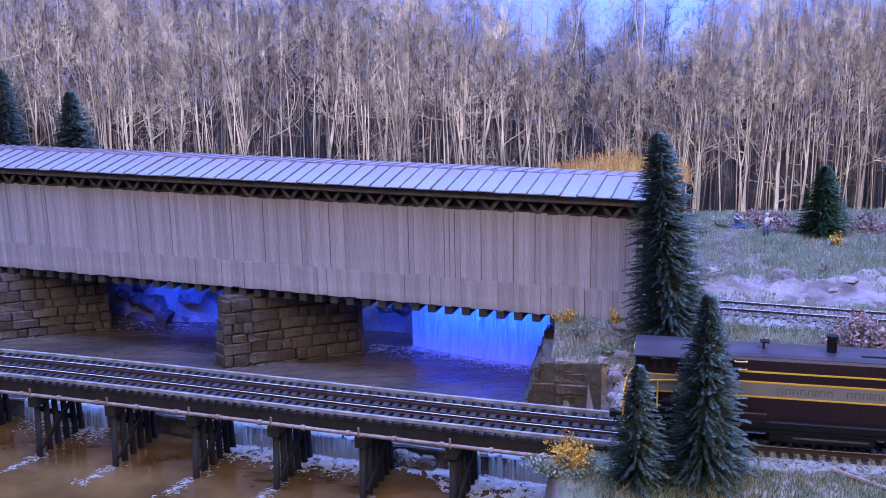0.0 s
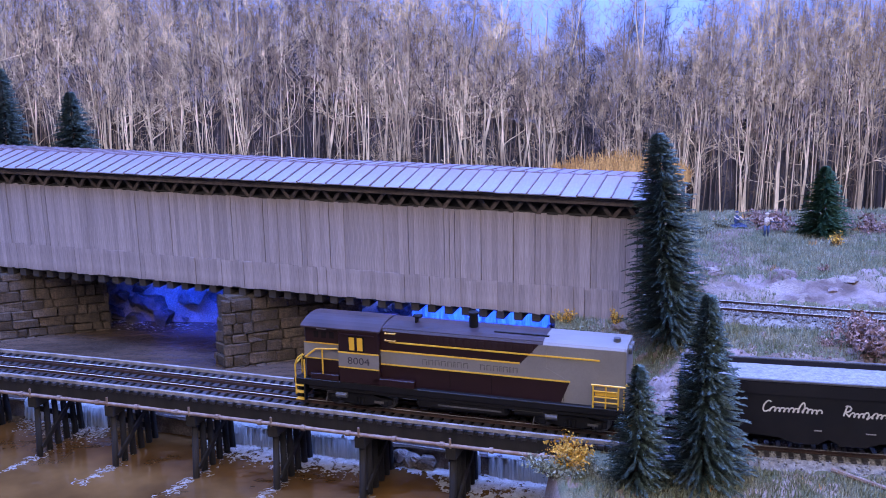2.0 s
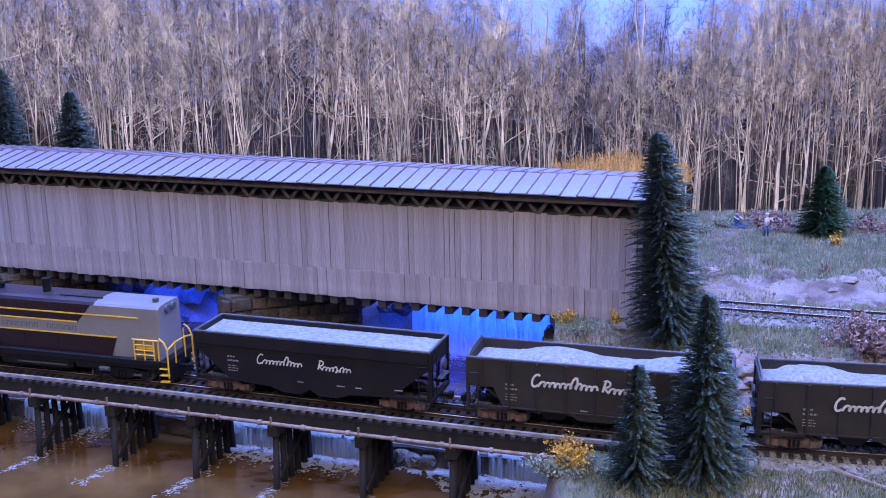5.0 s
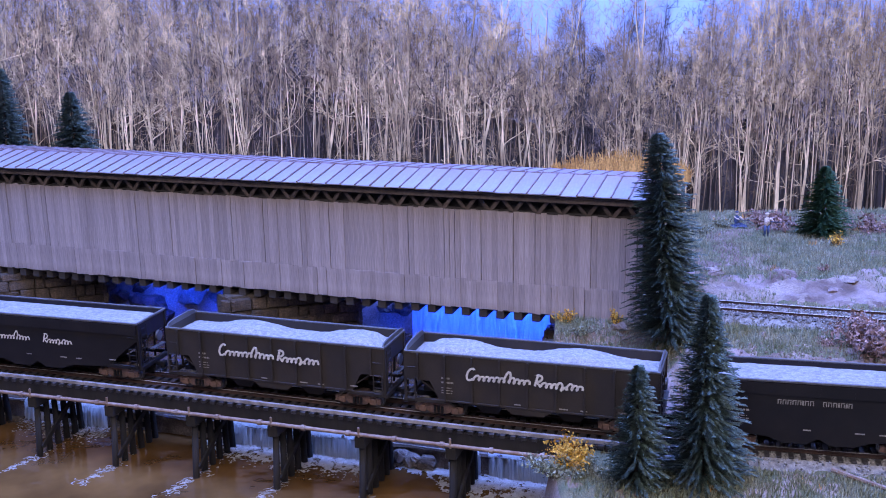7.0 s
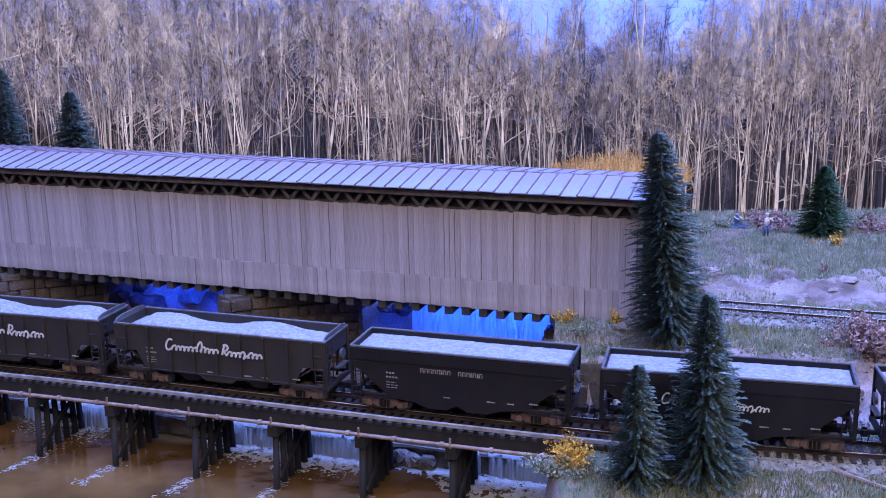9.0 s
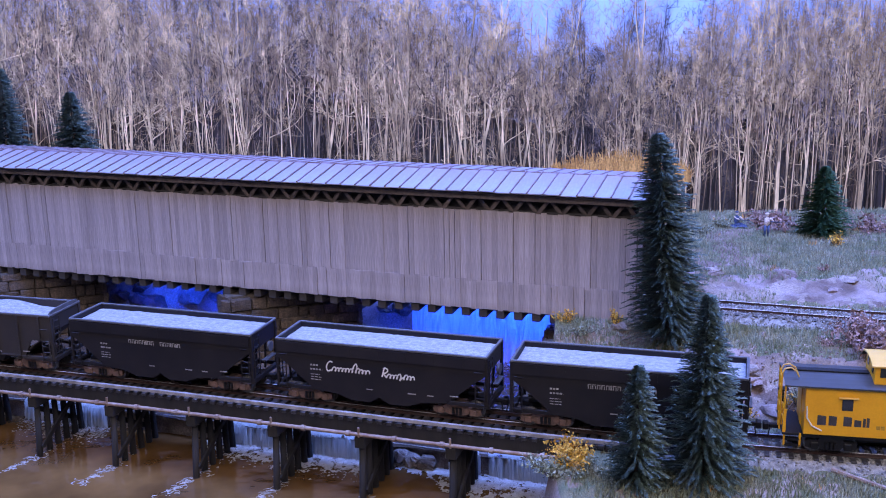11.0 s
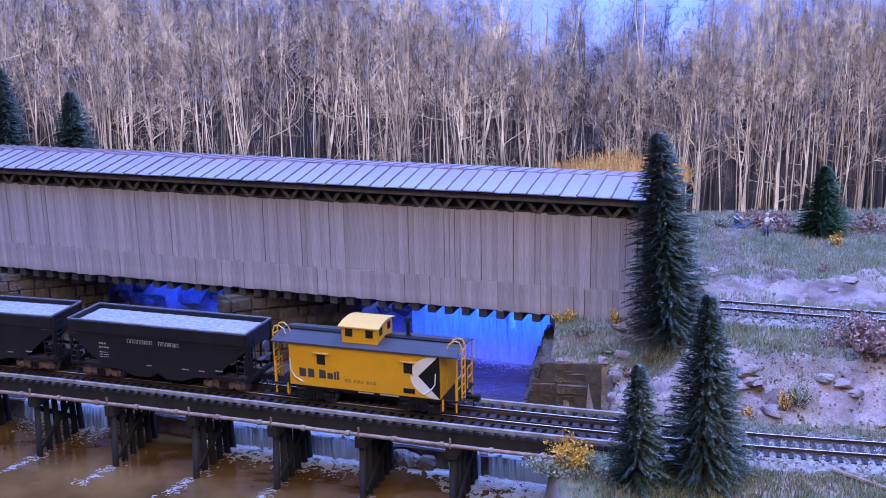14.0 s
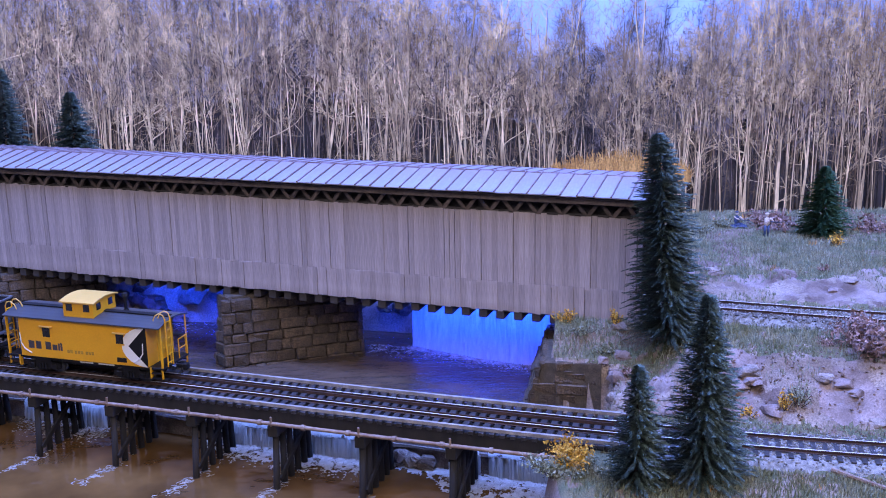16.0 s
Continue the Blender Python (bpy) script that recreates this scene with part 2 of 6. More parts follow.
MAROON = mat("maroon_paint", (0.015, 0.005, 0.008), (0.020, 0.0065, 0.010), 25, 0.38, 0.02, 0, 1.0, dark=0.06)
CREAM_GREY = mat("grey_paint", (0.22, 0.205, 0.205), (0.19, 0.175, 0.175), 25, 0.45, 0.02, 0, 1.0, dark=0.06)
YELLOW_LINE = mat("yellow_paint", (0.80, 0.48, 0.06), (0.72, 0.42, 0.05), 12, 0.45, 0.02, 0, 1.0, dark=0.05)
CABOOSE_Y = mat("caboose_yellow", (0.72, 0.35, 0.012), (0.66, 0.31, 0.010), 25, 0.42, 0.02, 0, 1.0, dark=0.05)
CABOOSE_PALE = mat("faded_yellow_roof", (0.64, 0.38, 0.09), (0.58, 0.34, 0.075), 20, 0.5, 0.02, 0, 1.0, dark=0.05)
ROOF_BLACK = mat("satin_black_roof", (0.05, 0.05, 0.055), (0.04, 0.04, 0.045), 20, 0.4, 0.03, 0, 1.0, dark=0.08)
WHITE = mat("white_lettering", (0.72, 0.70, 0.68), (0.55, 0.53, 0.52), 2.5, 0.6, 0, 0, 0.6, dark=0.2)
FAINT_TEXT = mat("faded_dark_lettering", (0.11, 0.10, 0.105), (0.15, 0.14, 0.14), 3, 0.6, 0, 0, 0.8)
EMBLEM_WHITE = mat("gloss_white_paint", (0.76, 0.74, 0.73), (0.72, 0.70, 0.69), 20, 0.45, 0.02, 0, 1.0, dark=0.04)
GREY_TEXT = mat("dim_lettering", (0.33, 0.31, 0.31), (0.22, 0.21, 0.21), 2.5, 0.6, 0, 0, 0.6)
NAVY_TEXT = mat("dark_lettering", (0.05, 0.045, 0.06), (0.04, 0.035, 0.045), 4, 0.6, 0, 0, 1)
GLASS = mat("dark_window_glass", (0.012, 0.013, 0.016), (0.02, 0.02, 0.024), 6, 0.08, 0, 0, 2, rough_var=0.03)
SKIN = mat("painted_figure_light", (0.55, 0.42, 0.36), (0.6, 0.5, 0.45), 4, 0.7, 0, 0, 1)
CLOTH_BLUE = mat("painted_figure_blue", (0.03, 0.045, 0.11), (0.05, 0.075, 0.16), 4, 0.7, 0, 0, 1)
PLASTER = mat("room_paint", (0.55, 0.54, 0.52), (0.50, 0.49, 0.47), 300, 0.9, 0.05, 0, 3, dark=0.04)
CARPET = mat("aisle_carpet", (0.10, 0.09, 0.09), (0.07, 0.065, 0.065), 60, 0.95, 0.3, 0, 2)


def glowing(name, colour, strength):
    m = bpy.data.materials.new(name)
    m.use_nodes = True
    b = m.node_tree.nodes["Principled BSDF"]
    b.inputs["Base Color"].default_value = (*colour, 1)
    b.inputs["Emission Color"].default_value = (*colour, 1)
    b.inputs["Emission Strength"].default_value = strength
    return m


CAB_GLOW = glowing("lit_cab_lamp", (0.55, 0.30, 0.03), 0.25)


def sky_print():
    """Printed sky: pale blue above, milky towards the wood."""
    m = bpy.data.materials.new("printed_sky")
    m.use_nodes = True
    nodes, link = m.node_tree.nodes, m.node_tree.links.new
    b = nodes["Principled BSDF"]
    b.inputs["Roughness"].default_value = 0.7
    co = nodes.new("ShaderNodeTexCoord")
    sep = nodes.new("ShaderNodeSeparateXYZ")
    link(co.outputs["Object"], sep.inputs[0])
    rng = nodes.new("ShaderNodeMapRange")
    rng.inputs["From Min"].default_value, rng.inputs["From Max"].default_value = 0.03, 0.225
    noise_ = nodes.new("ShaderNodeTexNoise")
    noise_.inputs["Scale"].default_value, noise_.inputs["Detail"].default_value = 14, 4
    link(co.outputs["Object"], noise_.inputs["Vector"])
    add = nodes.new("ShaderNodeMath")
    add.operation = "MULTIPLY_ADD"
    add.inputs[1].default_value = 0.12
    link(noise_.outputs["Fac"], add.inputs[0])
    slant = nodes.new("ShaderNodeMath")
    slant.operation = "MULTIPLY_ADD"
    slant.inputs[1].default_value = 0.11
    link(sep.outputs["X"], slant.inputs[0])
    link(sep.outputs["Z"], slant.inputs[2])
    link(slant.outputs[0], add.inputs[2])
    off = nodes.new("ShaderNodeMath")
    off.operation = "SUBTRACT"
    off.inputs[1].default_value = 0.06
    link(add.outputs[0], off.inputs[0])
    link(off.outputs[0], rng.inputs["Value"])
    ramp = nodes.new("ShaderNodeValToRGB")
    e = ramp.color_ramp.elements
    e[0].position, e[0].color = 0.0, (0.042, 0.033, 0.036, 1)
    e[1].position, e[1].color = 1.0, (0.40, 0.58, 0.98, 1)
    for p, c in ((0.45, (0.078, 0.063, 0.070, 1)), (0.66, (0.19, 0.165, 0.19, 1)), (0.80, (0.56, 0.56, 0.70, 1)), (0.88, (0.60, 0.67, 0.95, 1))):
        k = e.new(p)
        k.color = c
    link(rng.outputs[0], ramp.inputs[0])
    link(ramp.outputs[0], b.inputs["Base Color"])
    return m


SKY = sky_print()
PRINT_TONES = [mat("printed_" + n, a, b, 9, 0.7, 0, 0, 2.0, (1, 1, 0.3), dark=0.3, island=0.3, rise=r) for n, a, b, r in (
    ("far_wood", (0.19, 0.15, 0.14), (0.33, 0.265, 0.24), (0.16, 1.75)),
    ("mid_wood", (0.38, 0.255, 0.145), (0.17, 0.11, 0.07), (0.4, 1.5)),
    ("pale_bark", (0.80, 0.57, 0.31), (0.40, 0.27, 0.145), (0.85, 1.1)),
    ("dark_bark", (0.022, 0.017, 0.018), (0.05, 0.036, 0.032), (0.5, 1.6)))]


# ---- room that closes the place ----
def room():
    for name, a in (("floor", (-2600, 2600, -2200, 1400, -1160, -1100)), ("wall_south", (-2600, 2600, -2260, -2200, -1100, 1300)),
                    ("wall_north", (-2600, 2600, 1400, 1460, -1100, 1300)), ("wall_west", (-2660, -2600, -2200, 1400, -1100, 1300)),
                    ("wall_east", (2600, 2660, -2200, 1400, -1100, 1300)), ("ceiling", (-2660, 2660, -2260, 1460, 1300, 1360))):
        tagged(part(name, boxed(*a), CARPET if name == "floor" else PLASTER), {"floor": "dark carpeted aisle floor", "ceiling": "plain pale ceiling above the layout"}.get(name, "plain painted room wall"), "", kind="structure")
    tagged(part("trim", boxed(-1900, 1900, 300, 1400, -1100, -120, bevel=4), CARPET), "dark table base that carries the layout", kind="structure")


def smooth(a, b, v):
    t = min(1.0, max(0.0, (v - a) / (b - a)))
    return t * t * (3 - 2 * t)


def fbm(x, y, size, octaves=4):
    v, amp, k = 0.0, 1.0, 1.0 / size
    for _ in range(octaves):
        v += amp * noise.noise((x * k, y * k, 3.7))
        amp, k = amp * 0.5, k * 2.1
    return v


def bank_x(y):
    """Edge of the water on the right-hand bank."""
    return float(np.interp(y, [300, 500, 545, 575, 612, 640, 664, 670, 720, 770, 800, 880], [36, 42, 48, 60, 90, 98, 101, 66, 74, 88, 104, 106]))


def back_y(x):
    return float(np.interp(x, [-430, -260, -200, -70, -30, 28, 78, 120], [960, 908, 902, 872, 862, 832, 808, 792]))


def land(x, y):
    """Height of the ground without its fine unevenness, and how rocky it is."""
    yl, yu = low_y(x), up_y(x)
    front = -7.0 - 5.0 * smooth(20, 90, yl - y)
    level = -6.0 if y > yl - 22 else front
    slope = smooth(yl + 34, yl + 92, y)
    z = level + (23.5 - level) * slope
    rocky = 1.0 if 0.03 < slope < 0.9 else 0.0
    if y > yu + 22:
        z = 23.5 + 8.0 * smooth(yu + 30, yu + 120, y) - 5 * smooth(yu + 190, yu + 300, y)
        if yu + 38 < y < yu + 92 + 40 * fbm(x, y, 30):
            rocky = 0.35
    elif y > yu - 22:
        z = 23.5
    # ledge before the bridge's end
    if x < 165:
        led = -9 + 12 * smooth(630, 676, y) + 18 * smooth(674, 712 - 0.3 * (x - 60), y)
        rocky = 0.1 if y > 668 else rocky
        k = smooth(120, 165, x)
        z = z * k + min(led, 23.5) * (1 - k) if y > yl + 34 else z
    return z, rocky


def ground_z(x, y, rough=True):
    z, rocky = land(x, y)
    n = fbm(x, y, 34)
    dl, du = abs(y - low_y(x)), abs(y - up_y(x))
    quiet = smooth(15, 30, dl) * smooth(14, 26, du)
    if rough:
        z += (1.6 + 3.4 * rocky) * n * quiet
        if rocky:
            z += 3.0 * abs(fbm(x * 1.0, y * 1.4 + 2.5 * z, 15, 3)) * quiet
            w = x * 0.75 + y * 0.9 + 9 * fbm(x, y, 26, 2)
            ledge = w / 13.0 - math.floor(w / 13.0)
            z += 5.5 * (smooth(0.0, 0.75, ledge) - smooth(0.78, 1.0, ledge)) * quiet * rocky * (0.4 + 0.9 * abs(fbm(x + 70, y, 40, 2)))
    # the river
    bx = bank_x(y) + (4 * n if rough else 0)
    if -430 < x < bx + (14 if y < 664 else 4) and y < back_y(x) + 14:
        edge = min(smooth(bx + (14 if y < 664 else 4), bx - 2, x) if y < 860 else 1.0, smooth(back_y(x) + 14, back_y(x) - 4, y), smooth(-430, -415, x))
        z = z * (1 - edge) - 74 * edge
    if x < -400:
        k = smooth(-400, -440, x)
        z = z * (1 - k) + k * (12 if y > low_y(x) + 60 else -9)
    return z, rocky


def ground():
    xs = np.concatenate([np.arange(-1900, -440, 60), np.arange(-440, 40, 7), np.arange(40, 440, 2.6), np.arange(440, 1901, 60)])
    ys = np.concatenate([np.arange(300, 470, 14), np.arange(470, 960, 2.8), np.arange(960, 1013, 6), [1080, 1240, 1400]])
    verts, hard = [], []
    for y in ys:
        for x in xs:
            z, r = ground_z(x, y)
            if x > 450 or x < -600 or y > 1010:
                z = min(z, -7.0) if abs(y - low_y(x)) < 120 else z
            verts.append((x, y, z))
            hard.append(r)
    nx = len(xs)
    faces, slots = [], []
    for j in range(len(ys) - 1):
        for i in range(nx - 1):
            a = j * nx + i
            faces.append((a, a + 1, a + nx + 1, a + nx))
            x, y, z = verts[a]
            zs = [verts[k][2] for k in faces[-1]]
            steep = max(zs) - min(zs) > 3.2
            n = fbm(x + 300, y, 24, 3)
            slots.append(2 if hard[a] > 0.3 and n > -0.12 else 0 if (hard[a] > 0.2 or steep or n < -0.30) else 1)
    ob = mesh_part("ground", verts, faces, EARTH, smooth=True)
    ob.data.materials.append(TURF)
    ob.data.materials.append(SNOWY)
    ob.data.polygons.foreach_set("material_index", slots)
    tagged(ob, "sandy banks with dull turf and pale scree", kind="structure")


def water():
    def sheet(name, x0, x1, y0, y1, z, step, amp, material, label, size):
        xs, ys = np.arange(x0, x1 + 1, step), np.arange(y0, y1 + 1, step)
        verts = [(x, y, z + amp * fbm(x * 0.7, y, size, 3)) for y in ys for x in xs]
        n = len(xs)
        faces = [(j * n + i, j * n + i + 1, j * n + i + 1 + n, j * n + i + n) for j in range(len(ys) - 1) for i in range(n - 1)]
        tagged(mesh_part(name, verts, faces, material, smooth=True), label, kind="structure")
    sheet("water_low", -430, 110, 300, 740, WATER_LOW, 4, 0.5, POOL, "glossy muddy brown river below the trestle", 22)
    # the upper pool ends at the weir behind the trestle
    s_all = np.arange(-470, 130, 4.0)
    rows = []
    for s in s_all:
        x, y, h = on(LOW, LOW_S, s, WEIR + 3 * fbm(s, 0, 30))
        rows.append([(x + k * (150 + max(0, 0.36 * -x)) * 0.0, y + (back_y(x) + 14 - y) * k, WATER_UP + 0.7 * fbm(x, y + (back_y(x) - y) * k, 16, 3)) for k in np.linspace(0, 1, 60)])
    verts = [p for r in rows for p in r]
    faces = [(i * 60 + j, (i + 1) * 60 + j, (i + 1) * 60 + j + 1, i * 60 + j + 1) for i in range(len(rows) - 1) for j in range(59)]
    tagged(mesh_part("water_up", verts, faces, POOL_UP, smooth=True), "dark rippled pool under the covered bridge", kind="structure")


WEIR = 29.0


def backdrop():
    board = tagged(part("backdrop", boxed(-1000, 1000, BACK, BACK + 6, -60, 420), SKY), "printed backdrop of a bare winter wood under a pale blue sky", kind="structure")
    rng = random.Random(5)
    layers = {0: ([], []), 1: ([], []), 2: ([], []), 3: ([], []), 4: ([], [])}
    count = [0]

    def ribbon(layer, pts, w0, w1, deep=None):
        vs, fs = layers[layer]
        base = len(vs)
        n = len(pts)
        y = BACK - 0.6 - 0.25 * (layer if deep is None else deep) - 0.00004 * count[0]
        count[0] += 1
        for i, (x, z) in enumerate(pts):
            a, b = pts[max(0, i - 1)], pts[min(n - 1, i + 1)]
            l = math.hypot(b[0] - a[0], b[1] - a[1]) or 1
            w = (w0 + (w1 - w0) * i / (n - 1)) / 2
            dx, dz = -(b[1] - a[1]) / l * w, (b[0] - a[0]) / l * w
            vs.append((x + dx, y, z + dz))
            vs.append((x - dx, y, z - dz))
        for i in range(n - 1):
            k = base + 2 * i
            fs.append((k, k + 1, k + 3, k + 2))

    def branch(layer, x, z, ang, length, w, depth):
        pts, a = [(x, z)], ang
        n = 5 if depth > 1 else 4
        for _ in range(n):
            a += rng.gauss(0, 0.19) + (0.07 if a < 1.57 else -0.07)
            x, z = x + length / n * math.cos(a), z + length / n * math.sin(a)
            pts.append((x, z))
        ribbon(layer, pts, w, w * 0.4)
        if depth > 0:
            for _ in range(rng.randint(3, 5)):
                i = rng.randint(1, n)
                branch(layer, *pts[i], a + rng.choice((-1, 1)) * rng.uniform(0.3, 1.0), length * rng.uniform(0.35, 0.6), max(0.3, w * 0.55), depth - 1)

    def limb(layer, x, z, ang, length, w, depth):
        """A stretch of trunk that ends in a fork, with side twigs."""
        pts, a = [(x, z)], ang
        n = 6
        for _ in range(n):
            a += rng.gauss(0, 0.03) + (1.57 - a) * 0.16
            x, z = x + length / n * math.cos(a), z + length / n * math.sin(a)
            pts.append((x, z))
        end = w * (0.72 if depth else 0.25)
        ribbon(layer, pts, w, end)
        if layer in (1, 2) and w > 0.7:
            ribbon(3, [(px + 0.40 * w, pz) for px, pz in pts], w * 0.75, end * 0.6, layer - 0.5)
        for _ in range(rng.randint(2, 4) if depth < 3 else rng.randint(1, 2)):
            px, pz = pts[rng.randint(2, n)]
            if pz < 118 and rng.random() < 0.7:
                continue
            branch(layer, px, pz, 1.57 - rng.choice((-1, 1)) * rng.uniform(0.35, 1.35), length * rng.uniform(0.2, 0.5), max(0.35, w * 0.36), 2 if layer else 1)
        if depth:
            spread = rng.uniform(0.10, 0.36)
            lean = rng.choice((-1, 1)) * rng.uniform(0.0, 0.12)
            limb(layer, x, z, a + lean - spread * rng.uniform(0.2, 0.8), length * rng.uniform(0.6, 0.95), end, depth - 1)
            limb(layer, x, z, a + lean + spread * rng.uniform(0.4, 1.0), length * rng.uniform(0.4, 0.9), end * rng.uniform(0.5, 0.85), depth - 1)

    def tree(layer, x, base, height, w, forks=2):
        first = rng.uniform(0.40, 0.66)
        limb(layer, x, base, 1.57 + rng.gauss(0, 0.03), height * first * 0.8, w, forks)

    def top(x):
        return float(np.interp(x, [-420, -100, 0, 60, 160, 260, 420], [270, 264, 236, 208, 194, 208, 240]))

    for _ in range(300):
        x = rng.uniform(-455, 455)
        tree(0, x, rng.uniform(5, 30), (top(x) - 25) * rng.uniform(0.62, 0.97), rng.uniform(0.5, 1.3))
    for _ in range(230):
        x = rng.uniform(-455, 455)
        tree(3, x, rng.uniform(0, 26), (top(x) - 20) * rng.uniform(0.5, 1.0), rng.uniform(0.9, 3.2))
    for _ in range(190):
        x = rng.uniform(-455, 455)
        tree(1, x, rng.uniform(0, 24), (top(x) - 15) * rng.uniform(0.7, 1.03), rng.uniform(0.8, 2.0))
    for _ in range(78):
        x = rng.uniform(-455, 455)
        if rng.random() < 0.12:
            x = rng.uniform(220, 400)
        tree(2, x, rng.uniform(0, 16), (top(x) - 10) * rng.uniform(0.65, 1.0), rng.uniform(1.0, 2.4) if rng.random() < 0.55 else rng.uniform(2.4, 4.4))
    for k in range(150):
        x = rng.uniform(-455, 455)
        limb((2, 2, 1)[k % 3], x, rng.uniform(0, 20), 1.57 + rng.gauss(0, 0.03), (top(x) - 20) * rng.uniform(0.5, 0.85), rng.uniform(0.8, 2.2), 0)
    for _ in range(900):
        x = rng.uniform(98, 236)
        hgt = 31 * max(0.0, 1 - abs(x - 165) / 75) ** 0.4
        branch(4, x, 56 + rng.uniform(0, 8), 1.57 + rng.gauss(0, 0.2), hgt * rng.uniform(0.4, 0.95) + 2, 0.9, 0)
    for _ in range(700):
        x = rng.uniform(225, 455)
        branch(4, x, 12 + rng.uniform(0, 6), 1.57 + rng.gauss(0, 0.25), rng.uniform(3, 12), 0.5, 0)
    for _ in range(2100):
        x = rng.uniform(-455, 455)
        low = float(np.interp(x, [-450, 60, 130, 450], [128, 122, 80, 80]))
        z = low + (top(x) - 32 - low) * rng.random() ** 0.8
        kind = rng.choices((0, 1, 2, 3), (3, 4, float(np.interp(x, [-300, -40, 90, 300], [2.2, 1.4, 3.0, 3.0])), 4))[0]
        branch(kind, x, z, rng.uniform(0.75, 2.4), rng.uniform(6, 19), rng.uniform(0.32, 0.55), 2 if kind != 3 else 1)
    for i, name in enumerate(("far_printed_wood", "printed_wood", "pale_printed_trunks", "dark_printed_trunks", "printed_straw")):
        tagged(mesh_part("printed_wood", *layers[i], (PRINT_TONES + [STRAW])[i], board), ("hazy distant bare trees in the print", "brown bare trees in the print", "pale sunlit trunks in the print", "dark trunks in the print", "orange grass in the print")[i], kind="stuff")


# ---- covered bridge ----
def covered_bridge():
    br = thing("covered_bridge", "long covered timber bridge with grey boards and pale metal roof", "bridge", P(0, BR_Y, 0, 0, 0, BR_A))
    u0, u1, depth = -470.0, 141.0, 68.0
    rng = random.Random(2)
    part("wall_frame", boxed(u0, u1, 1.2, 3.0, 20, 93), BOARD_SHADED, br, "framing behind the boards, darkened as if in shade")
    part("far_wall", boxed(u0, u1, depth - 2, depth, 20, 104), BOARD_SHADED, br)
    part("deck", boxed(u0, u1, 2.5, depth - 2.5, 22.5, 26.5), BOARD_SHADED, br)
    part("ceiling_board", boxed(u0, u1, 4, depth - 4, 104, 105), BOARD_SHADED, br)
    part("end_post", boxed(u1 - 3, u1, -0.6, 3, 20, 106, bevel=0.3), BOARD, br)
    # boards: two courses on shared meshes
    pitch = 3.9
    for name, z0, z1, proud in (("upper_board", 41.0, 92.5, 0.0), ("lower_board", 21.0, 42.5, 0.25)):
        kinds = []
        for k in range(5):
            bm = boxed(0, pitch - (0.02, 0.03, 0.05, 0.09, 0.38)[k], -0.3 - 0.10 * k, 1.2, z0, z1, bevel=0.06)
            kinds.append(bm)
        meshes = []
        for bm in kinds:
            bm.transform(Matrix.Scale(MM, 4))
            me = bpy.data.meshes.new(name)
            bm.to_mesh(me)
            bm.free()
            me.materials.append(BOARD)
            meshes.append(me)
        u = u1 - 3 - pitch
        while u > u0 + 30:
            ob = new(name, rng.choices(meshes, (4, 4, 4, 4, 2))[0])
            ob.parent = br
            ob.location = (u * MM, -proud * MM, rng.uniform(-0.5, 0.5) * MM)
            u -= pitch
    # open lattice under the eave; a dark sheet behind stands for the inside's shade
    part("lattice_back", boxed(u0, u1, 8, 9, 92, 104), BOARD_SHADED, br)
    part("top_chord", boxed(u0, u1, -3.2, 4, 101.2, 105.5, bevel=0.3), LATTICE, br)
    part("bottom_chord", boxed(u0, u1, 1.2, 4, 90.5, 93.2, bevel=0.2), BOARD_SHADED, br)
    bm = boxed(-1.3, 1.3, 0.6, 1.8, -8.2, 8.2, bevel=0.15)
    bm.transform(Matrix.Scale(MM, 4))
    me = bpy.data.meshes.new("lattice_strut")
    bm.to_mesh(me)
    bm.free()
    me.materials.append(LATTICE)
    u, k = u1 - 8, 0
    while u > u0 + 20:
        ob = new("lattice_strut", me)
        ob.parent = br
        ob.location = (u * MM, (0.0 if k % 2 else 1.4) * MM, 97.0 * MM)
        ob.rotation_euler = (0, radians(38 if k % 2 else -38), 0)
        u, k = u - 8.6, k + 1
    # roof: sheets with seams, a near and a far slope
    tilt = math.atan2(6.9, 42.0)
    back_tilt = math.atan2(4.6, 42.0)
    near = boxed(0, 11.4, 0, 42.5, 0, 0.7)
    near.transform(Matrix.Scale(MM, 4))
    sheet_mesh = bpy.data.meshes.new("roof_sheet")
    near.to_mesh(sheet_mesh)
    near.free()
    sheet_mesh.materials.append(TIN)
    seam_bm = boxed(-0.45, 0.45, -0.3, 44.2, 0.6, 1.5, bevel=0.15)
    seam_bm.transform(Matrix.Scale(MM, 4))
    seam_mesh = bpy.data.meshes.new("roof_seam")
    seam_bm.to_mesh(seam_mesh)
    seam_bm.free()
    seam_mesh.materials.append(TIN_SEAM)
    u = u1 + 3
    roof = part("roof", prism([(u0, 105.5), (u1 + 2, 105.5), (u1 + 2, 106.2), (u0, 106.2)], -6, 74), BOARD_SHADED, br, "roof boarding, darkened as if in shade")
    while u > u0:
        ob = new("roof_sheet", sheet_mesh)
        ob.parent = roof
        ob.location, ob.rotation_euler = ((u - 11.45) * MM, -8 * MM, (107.0 + rng.uniform(-0.3, 0.3)) * MM), (tilt + rng.uniform(-0.006, 0.006), 0, rng.uniform(-0.006, 0.006))
        sm = new("roof_seam", seam_mesh)
        sm.parent = roof
        sm.location, sm.rotation_euler = (u * MM, -8 * MM, 107.2 * MM), (tilt, 0, rng.uniform(-0.01, 0.01))
        u -= 11.5
    far = part("far_slope", boxed(u0, u1 + 3, 0, 43, 0, 0.6), TIN, roof)
    far.matrix_basis = pose(0, 34.2 * MM, 114.3 * MM, -math.degrees(back_tilt), 0, 0)
    u = u1 - 1.5
